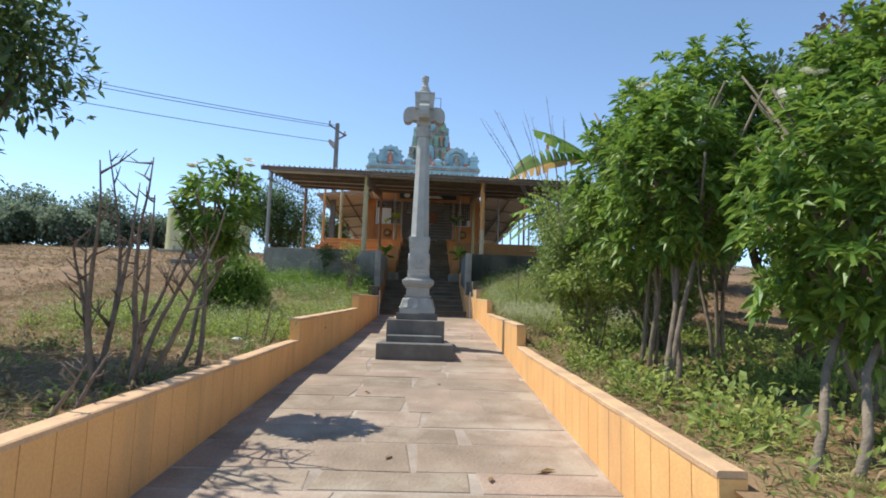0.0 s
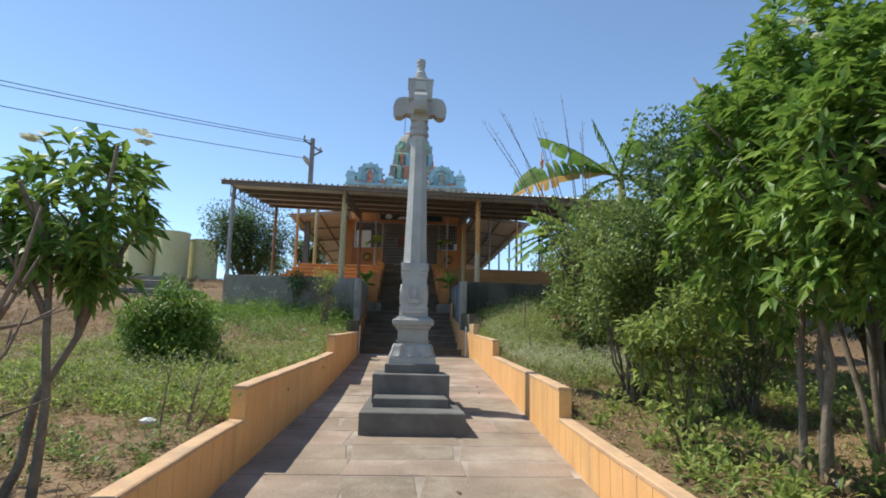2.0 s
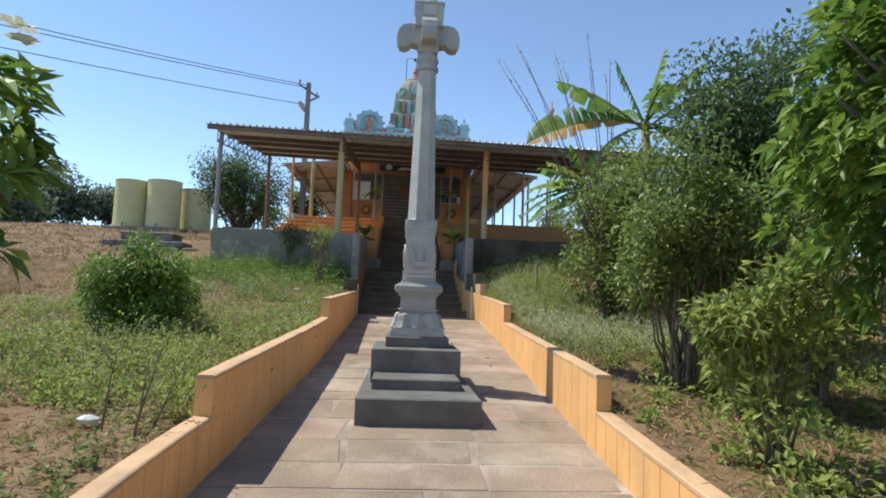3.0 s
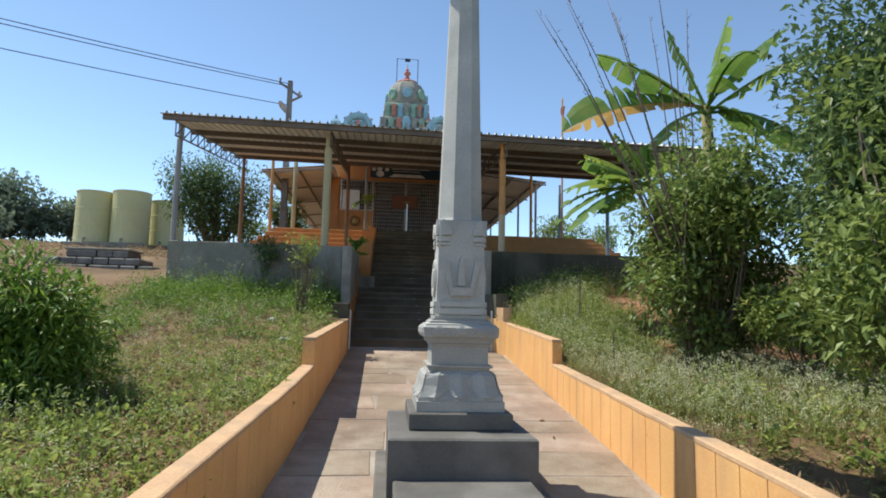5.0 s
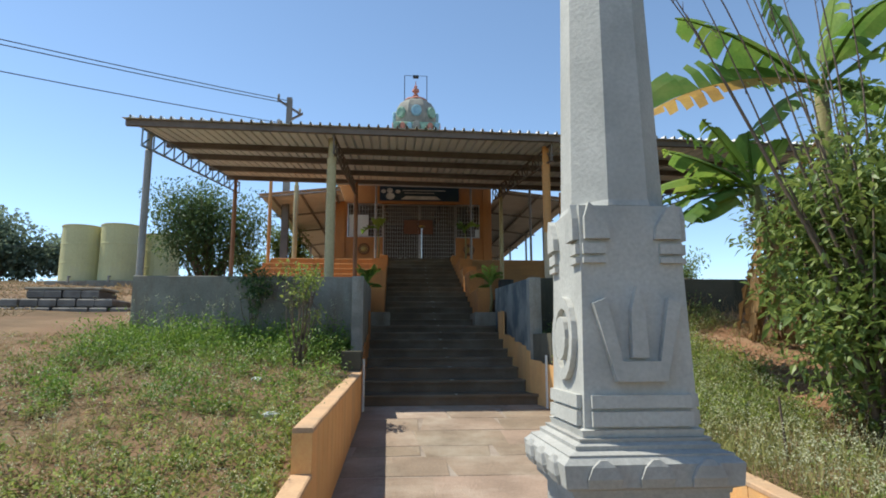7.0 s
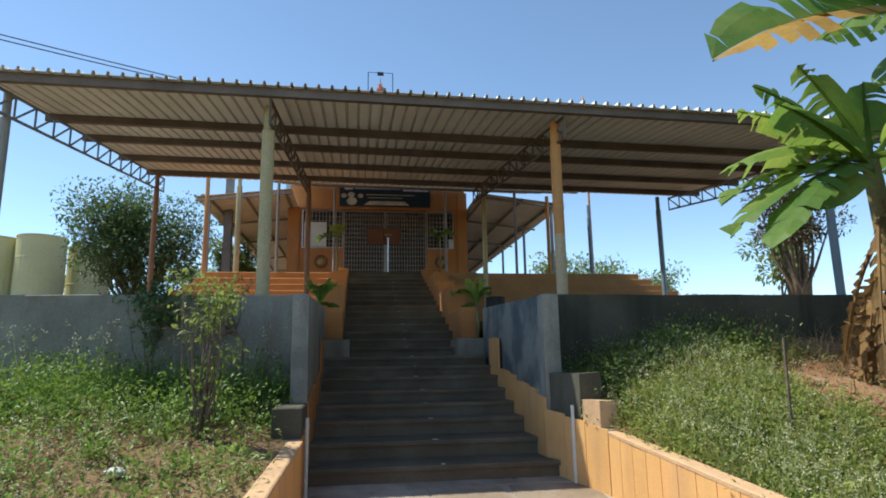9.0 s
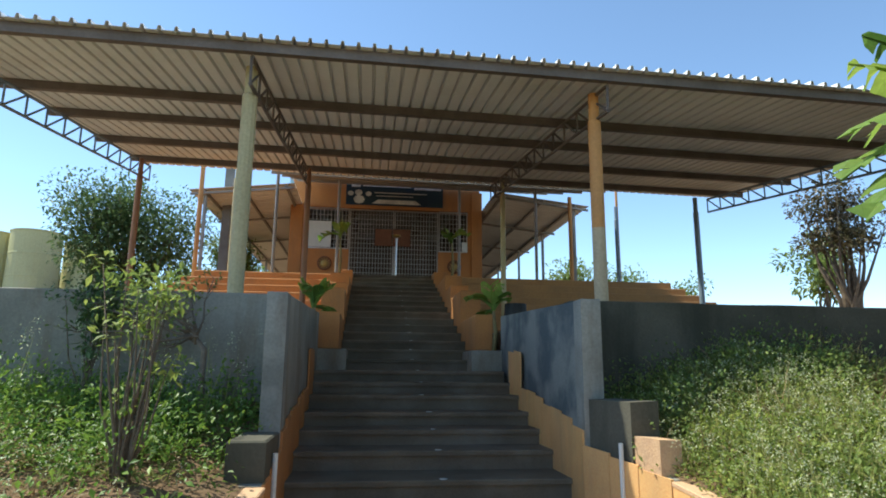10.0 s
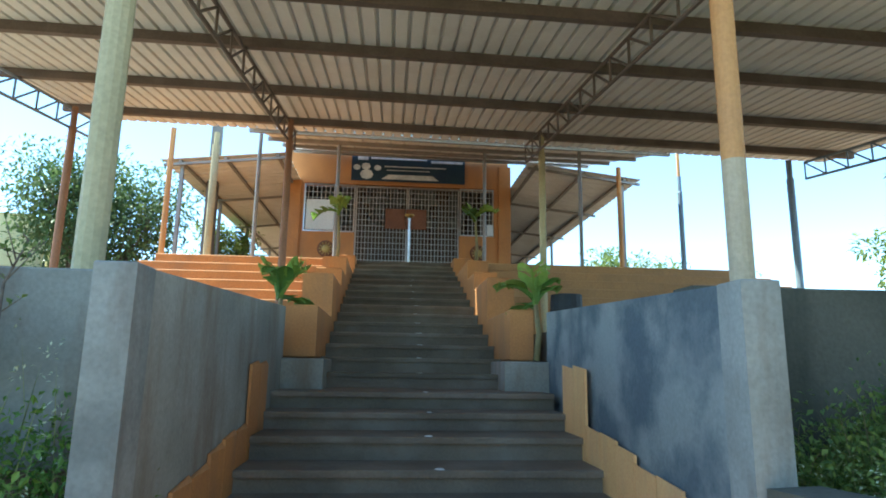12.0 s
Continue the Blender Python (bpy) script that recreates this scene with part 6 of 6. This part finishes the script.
# bare red earth round the banana plants
g = Geo()
rs = np.random.RandomState(77)
for k in range(26):
    for i in range(40):
        a = i / 40 * 2 * math.pi
        q = (k + 1) / 26 * (1 + 0.22 * noise.noise((math.cos(a) * 1.6, math.sin(a) * 1.6, 4)))
        x, y = 4.45 + 1.75 * q * math.cos(a), 16.5 + 2.25 * q * math.sin(a)
        g.v.append((x, min(y, 18.84), land(x, min(y, 18.84)) + (0.03 + 0.05 * noise.noise((x * 2.5, y * 2.5, 1)) if k < 25 else -0.03)))
for k in range(25):
    for i in range(40):
        g.f.append((k * 40 + i, k * 40 + (i + 1) % 40, (k + 1) * 40 + (i + 1) % 40, (k + 1) * 40 + i))
g.f.append(tuple(range(39, -1, -1)))
single("bare_earth", g, M_REDSOIL, "bare crumbly red earth round the banana plants", "soil", kind="structure", smooth=True)
g = Geo()
for k in range(900):
    a, q = rs.uniform(0, 6.28), rs.rand() ** 0.5
    x, y = 4.4 + 1.7 * q * math.cos(a), 16.4 + 2.1 * q * math.sin(a)
    c, w = land(x, y) + 0.03, rs.uniform(0.012, 0.05) * rs.uniform(0.4, 1)
    j = rs.uniform(0.7, 1.3, 6)
    g.add([(x - w * j[0], y, c), (x, y - w * j[1], c + 0.01), (x + w * j[2], y, c), (x, y + w * j[3], c), (x + 0.2 * w, y, c + w * j[4] * 1.1), (x, y, c - 0.05)],
          [(0, 1, 4), (1, 2, 4), (2, 3, 4), (3, 0, 4), (1, 0, 5), (2, 1, 5), (3, 2, 5), (0, 3, 5)])
tagged(new("clods", g.mesh("clods", M_REDSOIL)), "loose clods of red earth", "soil", kind="stuff")
tufts("dry_grass", 31, 900, (2.9, 5.6, 15.0, 18.7), lambda x, y, q: q < 0.55 + 0.8 * patch(x, y, 0.9, 1), 0.10, 0.016, M_DRY, "straw and withered leaves on the red earth", "grass", 4, 1.6)


def seed_heads(seed, n, box, keep, height, size, label):
    """Fine stalks ending in pale little heads."""
    p, rs = scatter(seed, n, box, keep)
    k = len(p)
    way = np.stack([rs.normal(0, 0.28, k), rs.normal(0, 0.28, k), np.ones(k)], 1)
    h = height * rs.uniform(0.45, 1.2, k)
    top = p + way * h[:, None]
    np.random.seed(seed)
    tagged(new("grass_stalks", leaf_mesh("grass_stalks", p, way, h, 0.006, M_GRASS, 0.05, blade=True)), label, "grass", kind="stuff")
    idx = np.repeat(np.arange(k), 7)
    base = top[idx] + rs.normal(0, size * 0.8, (len(idx), 3)) * np.array([1, 1, 1.3])
    tagged(new("seed_heads", leaf_mesh("seed_heads", base, rs.normal(0, 1, (len(idx), 3)), size * rs.uniform(0.7, 1.4, len(idx)), size * 0.5, M_SEED, 0.1)), label, "grass", kind="stuff")


seed_heads(41, 9000, (1.45, 4.4, 11.0, 18.4), lambda x, y, q: q < 0.75 + 0.7 * patch(x, y, 0.6, 4) - 0.9 * (x > 2.9) * (y > 14.6), 0.30, 0.018, "pale seed heads of low herbs beside the wall")
seed_heads(42, 3600, (-6.0, -1.45, 9.0, 17.6), lambda x, y, q: q < 0.45 + 0.8 * patch(x, y, 0.5, 8), 0.24, 0.018, "pale seed heads among the grass of the slope")
seed_heads(43, 130, (-4.7, -1.6, 17.8, 18.8), lambda x, y, q: True, 0.6, 0.022, "tall white-flowering weeds against the cement wall")
single("garden_stake", Geo().tube([(2.35, 16.1, land(2.35, 16.1) - 0.1), (2.37, 16.1, land(2.35, 16.1) + 0.75)], [0.014, 0.01], 6), M_TWIG, "thin dry stake standing in the grass", "stake")
single("garden_stake", Geo().tube([(1.95, 13.6, land(1.95, 13.6) - 0.1), (1.93, 13.62, land(1.95, 13.6) + 0.5)], [0.012, 0.008], 6), M_TWIG, "thin dry stake standing in the grass", "stake")

# litter and leaves
for k, (x, y) in enumerate(((-2.25, 8.4), (2.35, 6.9), (-1.9, 14.9), (-2.3, 16.2))):
    g = Geo().loft([[(x + r * math.cos(a) * (1 + 0.3 * math.sin(a * 3 + k)), y + r * 0.7 * math.sin(a), land(x, y) + 0.02 + z) for a in (i * 0.785 for i in range(8))] for r, z in ((0.05, 0), (0.07, 0.03), (0.03, 0.05))])
    single("litter", g, M_PAPER, "crumpled pale plastic scrap on the soil", "litter", group="litter")
p = np.array([(x, y, ramp_z(y) + 0.012) for x, y in ((0.75, 5.0), (0.9, 5.05), (0.45, 4.9), (-0.2, 5.3), (0.9, 12.4), (1.0, 13.1), (-0.6, 7.4), (0.2, 7.9), (0.6, 14.2), (0.55, 4.4))])
tagged(new("fallen_leaves", leaf_mesh("fallen_leaves", p, np.random.RandomState(3).normal(0, 1, (len(p), 3)) * np.array([1, 1, 0.02]), 0.12, 0.04, M_BANANA_DRY, 0.05)), "dry brown leaves lying on the path", "leaves", kind="stuff")

# ---- paving slabs, each a piece of the path ----
rng = random.Random(21)
y = 1.0
row = 0
while y < 17.85:
    d = rng.uniform(0.36, 0.68)
    x, xe = wall_w(y) + 0.01, wall_e(y) - 0.01
    while x < xe:
        w = rng.uniform(0.55, 1.15)
        if xe - (x + w) < 0.4:
            w = xe - x
        gap = rng.uniform(0.006, 0.02)
        a, b = x + gap, x + w - gap
        c, e = y + gap + rng.uniform(-0.008, 0.008), y + d - gap + rng.uniform(-0.008, 0.008)
        j = [rng.uniform(-0.05, 0.05) for _ in range(4)]
        lift = rng.uniform(0.0, 0.004)
        low = [(a + j[0], c), (b + j[1], c + j[3] * 0.6), (b + j[2], e), (a + j[3], e + j[1] * 0.6)]
        g = Geo()
        g.loft([[(px, py, ramp_z(py) - 0.03) for px, py in low], [(px, py, ramp_z(py) - 0.003 + lift) for px, py in low],
                [(px + (0.008 if i in (0, 3) else -0.008), py + (0.008 if i < 2 else -0.008), ramp_z(py) + lift) for i, (px, py) in enumerate(low)]])
        if not (9.8 < y < 11.6 and -0.6 < a and b < 0.4):
            part("paving_slab", g, M_SLAB, path)
        x += w
    y += d
    row += 1
